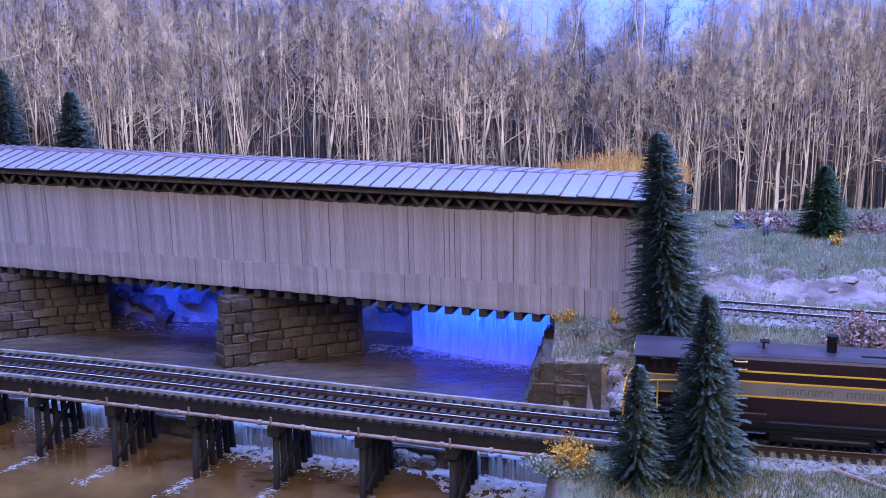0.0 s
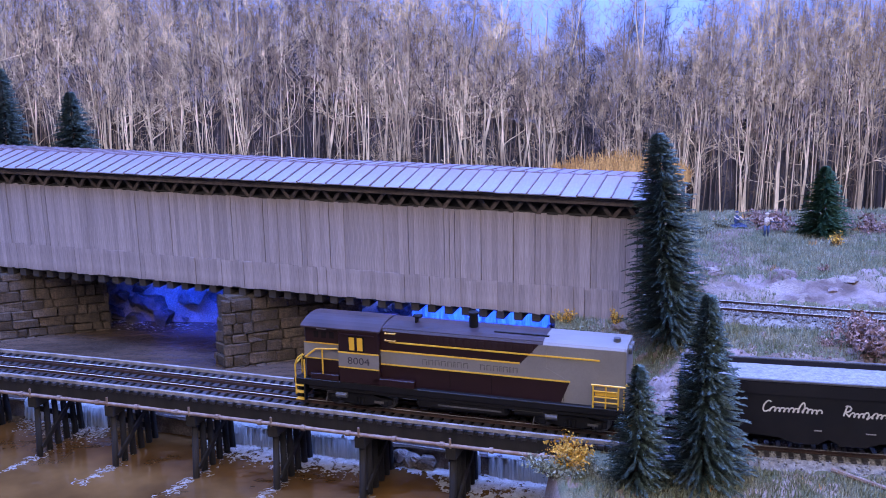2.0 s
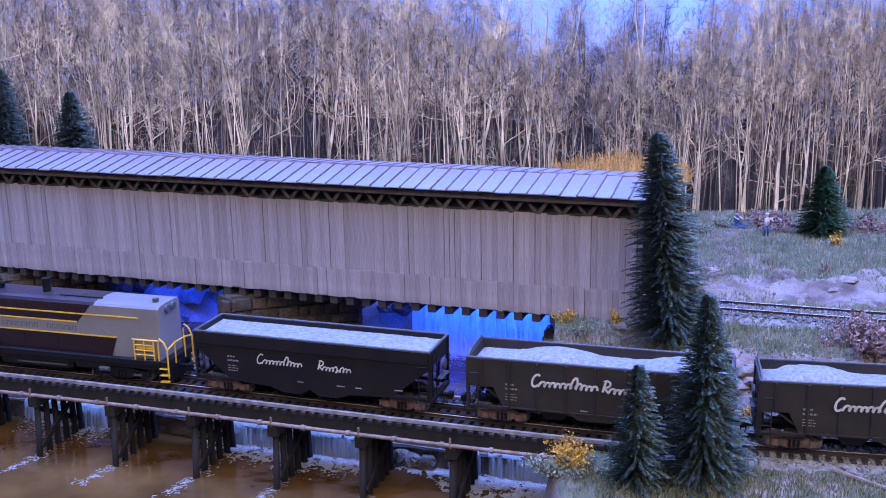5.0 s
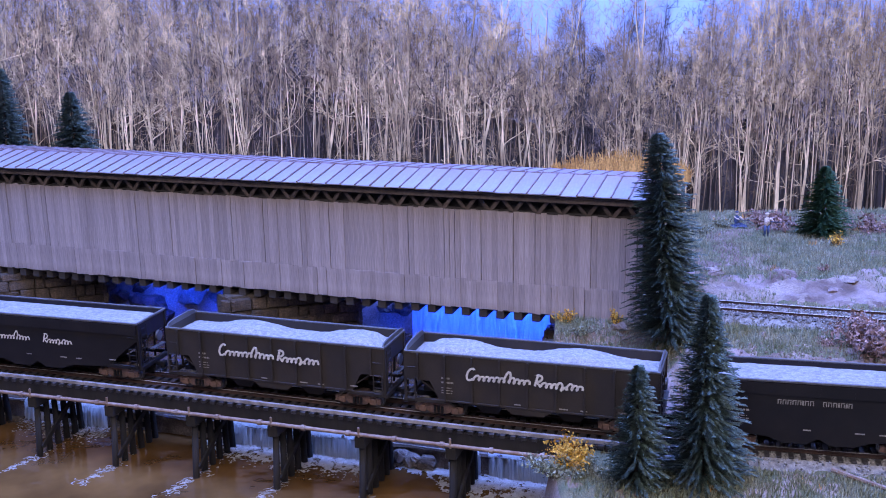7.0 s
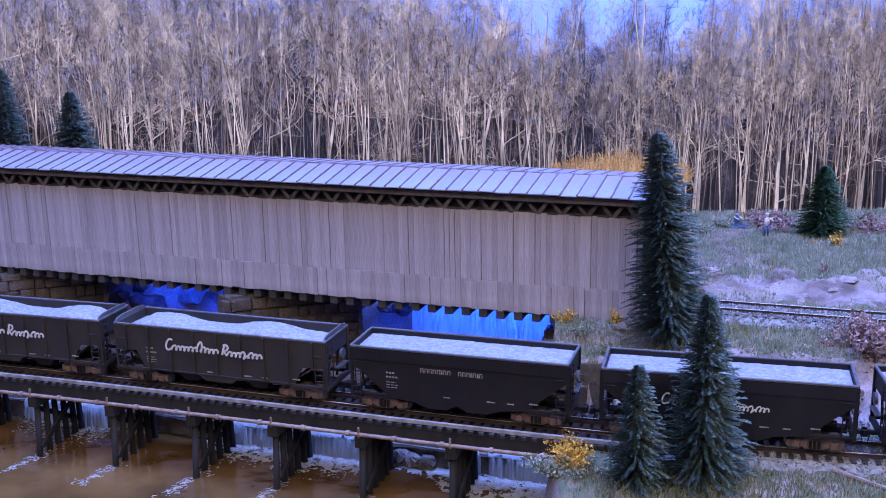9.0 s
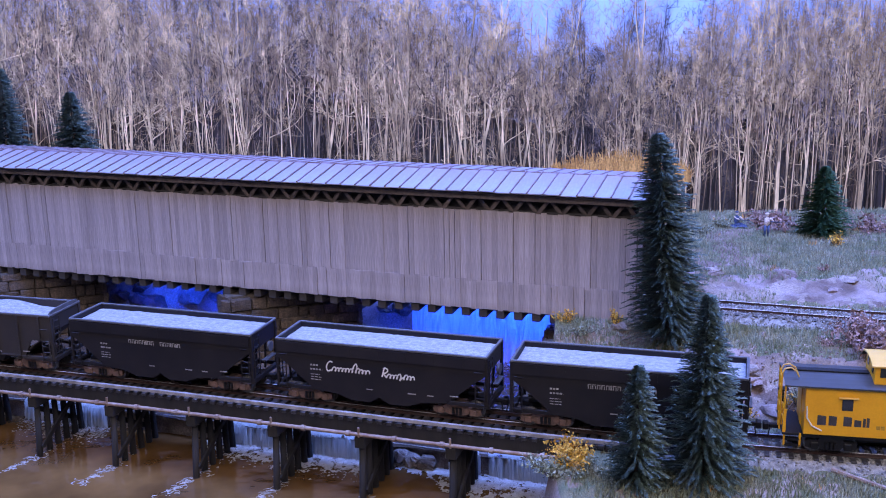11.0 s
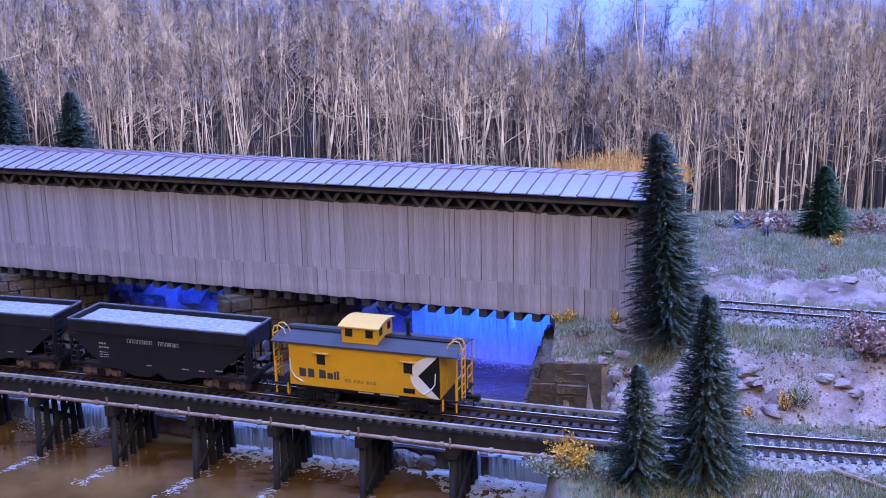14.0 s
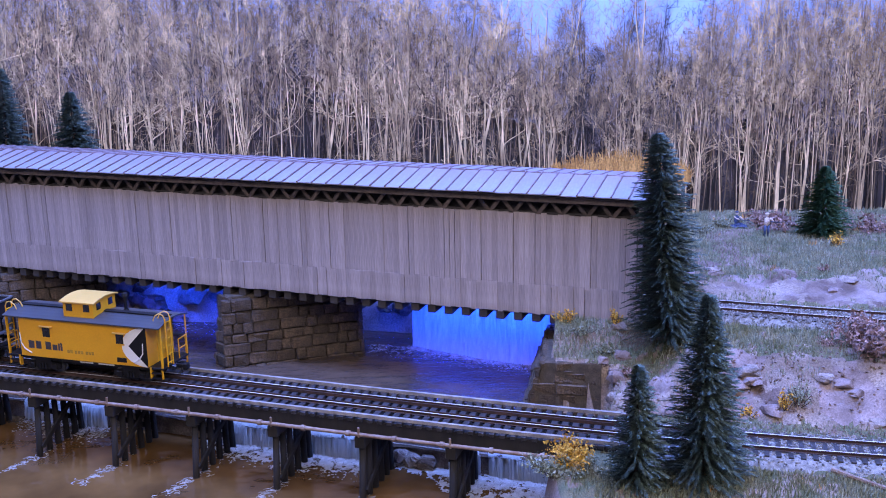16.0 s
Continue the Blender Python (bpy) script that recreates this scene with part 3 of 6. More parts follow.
    while u > u0:
        sm = new("roof_seam", seam_mesh)
        sm.parent = roof
        sm.matrix_basis = pose(u * MM, 34.2 * MM, 114.0 * MM, -math.degrees(back_tilt), 0, rng.uniform(-1, 1))
        u -= 11.5
    part("ridge_cap", rods([(u0, 34.2, 114.6), (u1 + 3, 34.2, 114.6)], 0.7, 6), TIN_SEAM, roof)
    part("gable", prism([(u1 - 1, 105), (u1 + 0.5, 105), (u1 + 0.5, 106.3), (u1 - 1, 106.3)], 0, depth), BOARD, br)
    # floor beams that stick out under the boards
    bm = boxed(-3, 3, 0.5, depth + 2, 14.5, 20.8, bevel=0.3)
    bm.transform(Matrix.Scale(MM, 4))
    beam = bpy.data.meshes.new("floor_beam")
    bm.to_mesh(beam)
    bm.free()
    beam.materials.append(BOARD_SHADED)
    u = u1 - 60
    while u > u0 + 10:
        ob = new("floor_beam", beam)
        ob.parent = br
        ob.location = (u * MM, rng.uniform(-0.6, 0.6) * MM, 0)
        u -= 13.0


LATTICE = mat("lattice_timber", (0.13, 0.095, 0.08), (0.08, 0.06, 0.055), 5, 0.85, 0.3, 0, 0.6, spread=0.3)


def stone_shape(l, w, h, seed):
    """One rough-hewn block: a box with a chipped, uneven face."""
    rng = random.Random(seed)
    bm = boxed(-l / 2, l / 2, -w / 2, w / 2, 0, h, bevel=0.7)
    for v in bm.verts:
        v.co += Vector((rng.uniform(-0.5, 0.5), rng.uniform(-0.9, 0.9), rng.uniform(-0.6, 0.6)))
    bm.transform(Matrix.Scale(MM, 4))
    me = bpy.data.meshes.new("stone")
    bm.to_mesh(me)
    bm.free()
    me.materials.append(STONE)
    return me


STONES = {}


def stone_wall(parent, a, b, z0, z1, lean, seed, course=8.6, batter=0.0):
    """Blocks in running bond on the face from a to b (local x, y); lean: inward shift per mm of height; batter: how far the first end spreads per mm below the top."""
    rng = random.Random(seed)
    a, b = Vector((*a, 0)), Vector((*b, 0))
    length = (b - a).length
    d = (b - a).normalized()
    nrm = Vector((d.y, -d.x, 0))
    z, row = z0, 0
    while z < z1 - 3:
        h = min(course * rng.uniform(0.85, 1.15), z1 - z)
        first = -batter * (z1 - z - h / 2)
        u = first + (0.0 if row % 2 else -5.0)
        while u < length - 1:
            l = rng.choice((8.0, 12.0, 16.0, 21.0))
            lo, hi = max(u, first), min(u + l, length)
            if hi - lo > 1.5:
                key = (round(hi - lo), round(h), rng.randint(0, 2))
                if key not in STONES:
                    STONES[key] = stone_shape(key[0] - 0.5, 4.0, key[1] - 0.45, len(STONES))
                ob = new("stone", STONES[key])
                ob.parent = parent
                p = a + d * ((lo + hi) / 2) + nrm * (rng.uniform(-0.9, 1.2) - 1.6 - lean * (z - z0))
                ob.location = (p.x * MM, p.y * MM, z * MM)
                ob.rotation_euler = (0, rng.uniform(-0.02, 0.02), math.atan2(d.y, d.x))
            u += l
        z, row = z + h, row + 1


def piers():
    ang = math.degrees(math.atan2(34, 110))
    for k, (x, y, length, wide) in enumerate(((-172, 786, 112, 30), (-397, 858, 112, 60))):
        pier = thing("stone_pier", "pier of rough brown stone blocks standing in the river", "bridge pier", P(x, y, 0, 0, 0, ang), "bridge piers")
        bm = loft([[(-3, 4, -80), (4, 0.6, -80), (length, 0.6, -80), (length, wide, -80), (-3, wide, -80)],
                   [(6, 8, 14.4), (10, 5.2, 14.4), (length - 4, 5.2, 14.4), (length - 4, wide - 3, 14.4), (6, wide - 3, 14.4)]])
        part("core", bm, MORTAR, pier)
        stone_wall(pier, (1, -1.0), (length, -1.0), -58, 14.3, 0.055, 11 + k)
        stone_wall(pier, (-6, 13), (1, -1.0), -58, 14.3, 0.12, 21 + k)
        stone_wall(pier, (length, 0), (length, wide - 2), -58, 14.3, 0.03, 31 + k)
    ab = thing("stone_abutment", "abutment of large brown dressed stones at the water's edge", "abutment", P(63, 670, 0, 0, 0, -10))
    part("core", loft([[(-22, 1, -80), (40, 1, -80), (40, 90, -80), (-22, 90, -80)], [(2, 1, 1.5), (40, 1, 1.5), (40, 90, 1.5), (2, 90, 1.5)]]), MORTAR, ab)
    stone_wall(ab, (0, 0), (40, 0), -74, 2.4, 0.03, 41, 9, 0.30)
    stone_wall(ab, (-22, 90), (-22, 0), -74, 2.4, 0.30, 42, 9)


# ---- tracks ----
def rail_mesh(line, length, off, s0, s1, zt):
    """A rail with foot, web and head; worn bright on top."""
    prof = [(-1.0, -2.1), (1.0, -2.1), (1.0, -1.8), (0.3, -1.5), (0.3, -0.7), (0.55, -0.55), (0.55, -0.06), (0.4, 0.0), (-0.4, 0.0), (-0.55, -0.06), (-0.55, -0.55), (-0.3, -0.7), (-0.3, -1.5), (-1.0, -1.8)]
    verts, faces, slot = [], [], []
    ss = np.arange(s0, s1, 6.0)
    n = len(prof)
    for i, s in enumerate(ss):
        for o, z in prof:
            x, y, _ = on(line, length, s, off + o)
            verts.append((x, y, z + zt))
        if i:
            for k in range(n):
                a, b = (i - 1) * n + k, (i - 1) * n + (k + 1) % n
                faces.append((a, a + n, b + n, b))
                slot.append(1 if k == 7 else 0)
    return verts, faces, slot


def track(line, length, zt, s0, s1, near0, near1, name, label, rocky):
    tr = thing(name, label, "railway track")
    for off in (-8.25, 8.25):
        v, f, sl = rail_mesh(line, length, off, s0, s1, zt)
        ob = mesh_part("rail", v, f, RAIL_SIDE, tr, "rusty rail worn bright on top")
        ob.data.materials.append(RAIL_TOP)
        ob.data.polygons.foreach_set("material_index", sl)
    me = boxed(-1.35, 1.35, -15.5, 15.5, -2.0, 0, bevel=0.12)
    me.transform(Matrix.Scale(MM, 4))
    tie = bpy.data.meshes.new("tie")
    me.to_mesh(tie)
    me.free()
    tie.materials.append(TIE)
    rest = bmesh.new()
    rng = random.Random(8)
    for s in np.arange(s0, s1, 6.2):
        x, y, h = on(line, length, s)
        if near0 < s < near1:
            ob = new("tie", tie)
            ob.parent = tr
            ob.location, ob.rotation_euler = (x * MM, y * MM, (zt - 2.1) * MM), (0, 0, h + rng.uniform(-0.02, 0.02))
        else:
            box(rest, -1.35, 1.35, -15.5, 15.5, -2, 0, m=P(0, 0, 0) @ Matrix.Translation((x, y, zt - 2.1)) @ Matrix.Rotation(h, 4, "Z"))
    tagged(part("distant_ties", rest, TIE, tr), kind="stuff")
    return tr


def pebbles(name, spots, r0, r1, material, label, seed):
    """Many small angular stones in one mesh."""
    rng = random.Random(seed)
    shape = [(1, 0, 0), (-1, 0, 0), (0, 1, 0), (0, -1, 0), (0, 0, 0.8), (0, 0, -0.8)]
    fcs = [(0, 2, 4), (2, 1, 4), (1, 3, 4), (3, 0, 4), (2, 0, 5), (1, 2, 5), (3, 1, 5), (0, 3, 5)]
    verts, faces = [], []
    for x, y, z in spots:
        r, q = rng.uniform(r0, r1), Euler((rng.uniform(0, 6), rng.uniform(0, 6), rng.uniform(0, 6))).to_matrix()
        base = len(verts)
        for p in shape:
            w = q @ Vector((p[0] * rng.uniform(0.6, 1.2), p[1] * rng.uniform(0.6, 1.2), p[2]))
            verts.append((x + w.x * r, y + w.y * r, z + w.z * r))
        faces += [tuple(base + i for i in f) for f in fcs]
    return tagged(mesh_part(name, verts, faces, material), label, kind="stuff")


def tracks():
    track(LOW, LOW_S, 0.0, -1800, 1600, -430, 360, "trestle_track", "single railway track with dark ties and shiny rails", False)
    track(UP, UP_S, 30.0, -440, 560, 130, 400, "upper_track", "railway track on pale ballast that leads into the covered bridge", True)
    rng = random.Random(3)
    spots = []
    for _ in range(8200):
        s = rng.uniform(142, 420)
        o = rng.gauss(0, 11)
        if abs(o) < 27:
            x, y, _ = on(UP, UP_S, s, o)
            spots.append((x, y, 28.0 + rng.uniform(-0.5, 0.2) - max(0, abs(o) - 14) * 0.24))
    pebbles("ballast", spots, 0.5, 1.15, BALLAST, "pale crushed stone ballast", 1)
    spots = []
    for _ in range(7600):
        s = rng.uniform(100, 420)
        o = rng.gauss(2, 12)
        if abs(o) < 30:
            x, y, _ = on(LOW, LOW_S, s, o)
            spots.append((x, y, -2.7 + rng.uniform(-0.5, 0.2) - max(0, abs(o) - 14) * 0.22))
    pebbles("ballast", spots, 0.5, 1.1, BALLAST, "grey crushed stone ballast beside the track", 2)
    # beds
    for name, line, length, s0, s1, zt in (("ballast_bed", UP, UP_S, 138, 560, 27.4), ("ballast_bed", LOW, LOW_S, 96, 1600, -2.6), ("ballast_bed", LOW, LOW_S, -1800, -470, -2.6)):
        verts, faces = [], []
        for i, s in enumerate(np.arange(s0, s1, 8.0)):
            for o, dz in ((-28, -8), (-16, -0.6), (16, -0.6), (28, -8)):
                x, y, _ = on(line, length, s, o)
                verts.append((x, y, zt + dz))
            if i:
                for k in range(3):
                    a = (i - 1) * 4 + k
                    faces.append((a, a + 4, a + 5, a + 1))
        tagged(mesh_part(name, verts, faces, BALLAST), "bed of crushed stone", kind="structure")


# ---- trestle ----
def round_pipe(tr):
    ring = [(1.25 * math.cos(a), 1.25 * math.sin(a)) for a in np.linspace(0, 2 * math.pi, 9)[:-1]]
    sections = []
    for s in np.arange(-440, 100, 8.0):
        row = []
        for o, z in ring:
            x, y, _ = on(LOW, LOW_S, s, -27 + o)
            row.append((x, y, -10.5 + z))
        sections.append(row)
    return part("pipe", loft(sections), PIPE, tr, "rust-stained pipe along the edge", smooth=True)


BENTS = (-397, -339, -279, -220, -160, -103, -45.5, 11)


def trestle():
    tr = thing("timber_trestle", "dark timber pile trestle over the muddy river", "trestle bridge")

    def beam(name, off, w, z0, z1, s0, s1, material, label=""):
        verts, faces = [], []
        for i, s in enumerate(np.arange(s0, s1, 8.0)):
            for o, z in ((off - w / 2, z0), (off + w / 2, z0), (off + w / 2, z1), (off - w / 2, z1)):
                x, y, _ = on(LOW, LOW_S, s, o)
                verts.append((x, y, z))
            if i:
                for k in range(4):
                    a, b = (i - 1) * 4 + k, (i - 1) * 4 + (k + 1) % 4
                    faces.append((a, a + 4, b + 4, b))
        n = len(verts)
        faces += [(0, 1, 2, 3), (n - 1, n - 2, n - 3, n - 4)]
        return mesh_part(name, verts, faces, material, tr, label)

    for off in (-20.5, 20.5):
        beam("guard_timber", off, 2.0, -2.0, 0.1, -470, 112, GUARD, "weathered grey guard timber")
    for off in (-8.5, 8.5, -19, 19):
        beam("stringer", off, 4.5, -12.5, -4.2, -470, 118, TIMBER)
    beam("inner_guard_rail", 5.0, 0.8, -2.1, -0.2, -470, 110, RAIL_SIDE)
    beam("inner_guard_rail", -5.0, 0.8, -2.1, -0.2, -470, 110, RAIL_SIDE)
    me = boxed(-1.5, 1.5, -23.5, 23.5, -2.0, 0, bevel=0.12)
    me.transform(Matrix.Scale(MM, 4))
    tie = bpy.data.meshes.new("deck_tie")
    me.to_mesh(tie)
    me.free()
    tie.materials.append(TIE)
    for s in np.arange(-440, 112, 6.2):
        x, y, h = on(LOW, LOW_S, s + 3.1)
        ob = new("deck_tie", tie)
        ob.parent = tr
        ob.location, ob.rotation_euler = (x * MM, y * MM, -2.14 * MM), (0, 0, h)
    # pipe along the near side, with collars
    pipe = round_pipe(tr)
    for s in np.arange(-432, 90, 29.2):
        x, y, h = on(LOW, LOW_S, s, -27)
        bm = bmesh.new()
        rod(bm, (x - 1.2 * math.cos(h), y - 1.2 * math.sin(h), -10.5), (x + 1.2 * math.cos(h), y + 1.2 * math.sin(h), -10.5), 1.9, n=8)
        part("pipe_collar", bm, PIPE, pipe)
    for s in BENTS:
        x, y, h = on(LOW, LOW_S, s)
        rot = Matrix.Translation((x, y, 0)) @ Matrix.Rotation(h, 4, "Z")
        cap = part("cap", boxed(-3.2, 3.2, -27, 25, -19.5, -12.5, bevel=0.4, m=rot), TIMBER, tr)
        for k, (ot, ob_) in enumerate(((-22, -27), (-13, -15.5), (-4.5, -5), (4.5, 5), (13, 15), (20, 23))):
            bm = bmesh.new()
            rod(bm, (0, ob_, -78), (0, ot, -19.3), 2.3, 2.0, 10)
            bm.transform(rot)
            part("timber_post", bm, TIMBER, cap, smooth=True)
        for a, b, dx in (((0, -25, -48), (0, 19, -23), 3.0), ((0, 23, -48), (0, -19, -23), -3.0)):
            d = Vector(b) - Vector(a)
            bm = boxed(-0.7, 0.7, -1.7, 1.7, -d.length / 2, d.length / 2, bevel=0.15, m=rot @ Matrix.Translation((dx, (a[1] + b[1]) / 2, (a[2] + b[2]) / 2)) @ d.to_track_quat("Z", "X").to_matrix().to_4x4() @ Matrix.Rotation(radians(90), 4, "Z"))
            part("brace", bm, TIMBER, cap)
        bm = bmesh.new()
        rod(bm, (0, -27.5, -12), (0, -27.5, -6.0), 0.7, n=6)
        bm.transform(rot)
        part("pipe_bracket", bm, PIPE, cap)


# ---- falls, foam and rocks ----
def falls():
    rng = random.Random(12)

    def curtain(name, line, z_top, z_bot, throw, label, strands=90, wash=4.0):
        """A sheet of water in many vertical strands that fall over an edge."""
        fall = thing(name, label, "waterfall")
        line = np.array(line, float)
        seg = np.concatenate([[0], np.cumsum(np.hypot(*np.diff(line, axis=0).T))])
        verts, faces = [], []
        for k in range(strands):
            u = rng.uniform(0, seg[-1])
            x, y = np.interp(u, seg, line[:, 0]), np.interp(u, seg, line[:, 1])
            w = rng.uniform(0.25, 1.1)
            o, top, end = rng.uniform(-0.6, 2.2), z_top + rng.uniform(-0.5, 1.2), z_bot - 1 + (0 if rng.random() < 0.7 else rng.uniform(2, (z_top - z_bot) * 0.6))
            base = len(verts)
            n = 6
            for i in range(n + 1):
                f = i / n
                z = top + (end - top) * f
                dy = -throw * f ** 0.8 - o
                j = rng.uniform(-0.25, 0.25)
                verts += [(x - w + j, y + dy + 0.5, z), (x + j, y + dy - 0.3, z), (x + w + j, y + dy + 0.5, z)]
            for i in range(n):
                a = base + 3 * i
                faces += [(a, a + 1, a + 4, a + 3), (a + 1, a + 2, a + 5, a + 4)]
        tagged(mesh_part("water_curtain", verts, faces, FALL, fall, smooth=True), kind="stuff")
        vs, fs = [], []
        m = 24
        for i in range(m):
            u = seg[-1] * i / (m - 1)
            x, y = np.interp(u, seg, line[:, 0]), np.interp(u, seg, line[:, 1])
            vs += [(x, y + 6, z_top + 0.4), (x, y + 0.6, z_top + 0.2), (x, y - throw * 0.57, (z_top + z_bot) / 2), (x, y - throw + 0.4, z_bot - 1)]
            if i:
                for k in range(3):
                    a = 4 * (i - 1) + k
                    fs.append((a, a + 4, a + 5, a + 1))
        mesh_part("water_sheet", vs, fs, FALL, fall, smooth=True)
        spots = []
        for _ in range(int(strands * 6 + wash * 70)):
            u = rng.uniform(0, seg[-1])
            x, y = np.interp(u, seg, line[:, 0]), np.interp(u, seg, line[:, 1])
            spots.append((x + rng.gauss(0, 2), y - throw - abs(rng.gauss(0, wash)), z_bot + rng.uniform(-0.3, 0.5)))
        verts, faces = [], []
        for x, y, z in spots:
            r = rng.uniform(0.3, 1.1)
            b = len(verts)
            verts += [(x - r, y - r * rng.random(), z), (x + r, y - r * rng.random(), z), (x + r * rng.random(), y + r, z + 0.2), (x, y, z + r * 0.6)]
            faces += [(b, b + 1, b + 3), (b + 1, b + 2, b + 3), (b + 2, b, b + 3)]
        tagged(mesh_part("foam", verts, faces, FOAM, fall), kind="stuff")

    curtain("waterfall", [(-26, 852), (28, 818), (84, 793)], 18, WATER_UP, 20, "broad white waterfall behind the covered bridge", 420, 4.0)
    for a, b in ((-172, -66), (-8, 12), (18, 62)):
        pts = [on(LOW, LOW_S, s, WEIR)[:2] for s in np.linspace(a, b, 6)]
        curtain("weir_fall", pts, WATER_UP, WATER_LOW, 2.5, "low thin curtain of water over a weir behind the trestle", int(abs(b - a) * 1.6), 11.0)
    curtain("weir_fall", [on(LOW, LOW_S, s, WEIR)[:2] for s in np.linspace(-330, -262, 6)], WATER_UP, WATER_LOW, 2.5, "low thin curtain of water over a weir behind the trestle", 70, 11.0)
    weir = thing("weir", "dark rock weir across the river behind the trestle", "weir")
    verts, faces = [], []
    for i, s in enumerate(np.arange(-470, 110, 4.0)):
        for o, z in ((WEIR - 0.5, -72), (WEIR + 1.0, -60), (WEIR + 2.0, WATER_UP + 0.3), (WEIR + 12, WATER_UP - 1.5)):
            x, y, _ = on(LOW, LOW_S, s, o + 1.3 * fbm(s, z * 3, 9, 3))
            verts.append((x, y, z))
        if i:
            for k in range(3):
                a = (i - 1) * 4 + k
                faces.append((a, a + 4, a + 5, a + 1))
    mesh_part("weir_rock", verts, faces, ROCK, weir)
    # churned water below the broad fall and along the far bank
    verts, faces = [], []
    for _ in range(2200):
        if rng.random() < 0.8:
            x = rng.uniform(-62, 84)
            y = back_y(x) - 32 - abs(rng.gauss(0, 10))
        else:
            x = rng.uniform(-300, -190)
            y = back_y(x) - 2 - abs(rng.gauss(0, 9))
        r = rng.uniform(0.2, 0.7)
        b = len(verts)
        z = WATER_UP + 0.7 * fbm(x, y, 16, 3) + 0.25
        verts += [(x - r * 1.8, y, z), (x + r * 1.8, y - r * 0.6 * rng.random(), z), (x + r * rng.uniform(-1, 1), y + r, z + 0.1), (x, y, z + r * 0.25)]
        faces += [(b, b + 1, b + 3), (b + 1, b + 2, b + 3), (b + 2, b, b + 3)]
    tagged(mesh_part("churned_water", verts, faces, FOAM), "pale churned water below the broad waterfall", kind="stuff")
    # lace of foam on the river below the weir; also paints pale reflections
    verts, faces, index = [], [], {}
    for a in range(-182, 78):
        for b in range(-52, int(WEIR)):
            x, y, _ = on(LOW, LOW_S, a * 1.0, b * 1.0)
            # the reach is longest at the right, where pale reflections are painted in
            reach = float(np.interp(a, [-182, -120, -60, -46, -12, 20, 78], [18, 34, 28, 8, 20, 66, 74]))
            if x < bank_x(y) and abs(fbm(x * 1.3, y, 9, 4)) < 0.66 * (1 - (WEIR - b) / reach):
                base = len(verts)
                for da, db in ((0, 0), (1, 0), (1, 1), (0, 1)):
                    px, py, _ = on(LOW, LOW_S, a + da, b + db)
                    verts.append((px + 0.3 * math.sin(7 * py), py + 0.3 * math.sin(5 * px), WATER_LOW + 0.75 + 0.25 * fbm(px, py, 4, 2)))
                faces.append((base, base + 1, base + 2, base + 3))
    tagged(mesh_part("foam_and_sheen_lace", verts, faces, FOAM_AND_SHEEN, smooth=True), "pale lace of foam and painted reflections on the river below the weir", kind="stuff")
    # eddies: curved strands of foam that trail from the piles
    for s in BENTS:
        x, y, h = on(LOW, LOW_S, s, -27)
        verts, faces = [], []
        for k in range(80):
            f = rng.random() ** 1.3
            cx, cy = x - 2 - 13 * f + rng.gauss(0, 1.4 + 1.2 * f), y - 1 - 23 * f + rng.gauss(0, 1.5 + 1.5 * f)
            if k < 24:
                cx, cy = x + 2 * rng.gauss(0, 1) + 0.30 * k, y + 2.1 * k * rng.random()
            rad, a0, span = rng.uniform(0.8, 3.8), rng.uniform(0, 6.28), rng.uniform(0.8, 2.6)
            wide, flat = rng.uniform(0.10, 0.30) * (1.5 if f > 0.7 and k > 24 else 1.0), rng.uniform(0.4, 0.8)
            base = len(verts)
            for i in range(7):
                a = a0 + span * i / 6
                w = wide * math.sin(math.pi * (i + 0.4) / 6.8)
                ca, sa = math.cos(a), flat * math.sin(a)
                verts += [(cx + (rad - w) * ca, cy + (rad - w) * sa, WATER_LOW + 0.3), (cx + rad * ca, cy + rad * sa, WATER_LOW + 0.55 + 0.5 * w), (cx + (rad + w) * ca, cy + (rad + w) * sa, WATER_LOW + 0.3)]
            for i in range(6):
                a = base + 3 * i
                faces += [(a, a + 1, a + 4, a + 3), (a + 1, a + 2, a + 5, a + 4)]
        tagged(mesh_part("eddy_foam", verts, faces, FOAM, smooth=True), "swirls of pale foam on the brown water below a pile", kind="stuff")


def boulder(x, y, z, r, flat, material, label, seed):
    rng = random.Random(seed)
    bm = bmesh.new()
    bmesh.ops.create_icosphere(bm, subdivisions=3, radius=r)
    off = rng.uniform(0, 99)
    for v in bm.verts:
        p = v.co / r
        k = 1 + 0.45 * noise.noise((p.x * 1.4 + off, p.y * 1.4, p.z * 1.4)) + 0.34 * abs(noise.noise((p.x * 2.6 + off, p.y * 2.6, p.z * 3.2))) + 0.2 * noise.noise((p.x * 6 + off, p.y * 6, p.z * 6))
        v.co = v.co * k
    for _ in range(9):
        d = Vector((rng.gauss(0, 1), rng.gauss(0, 1), rng.gauss(0, 0.8))).normalized()
        cut = r * rng.uniform(0.62, 0.9)
        for v in bm.verts:
            over = v.co.dot(d) - cut
            if over > 0:
                v.co -= d * over * 0.93
    for v in bm.verts:
        v.co.z *= flat
    ob = part("rock", bm, material)
    ob.matrix_world = P(x, y, z, 0, 0, rng.uniform(0, 360))
    return tagged(ob, label, "rock", "bank rocks")


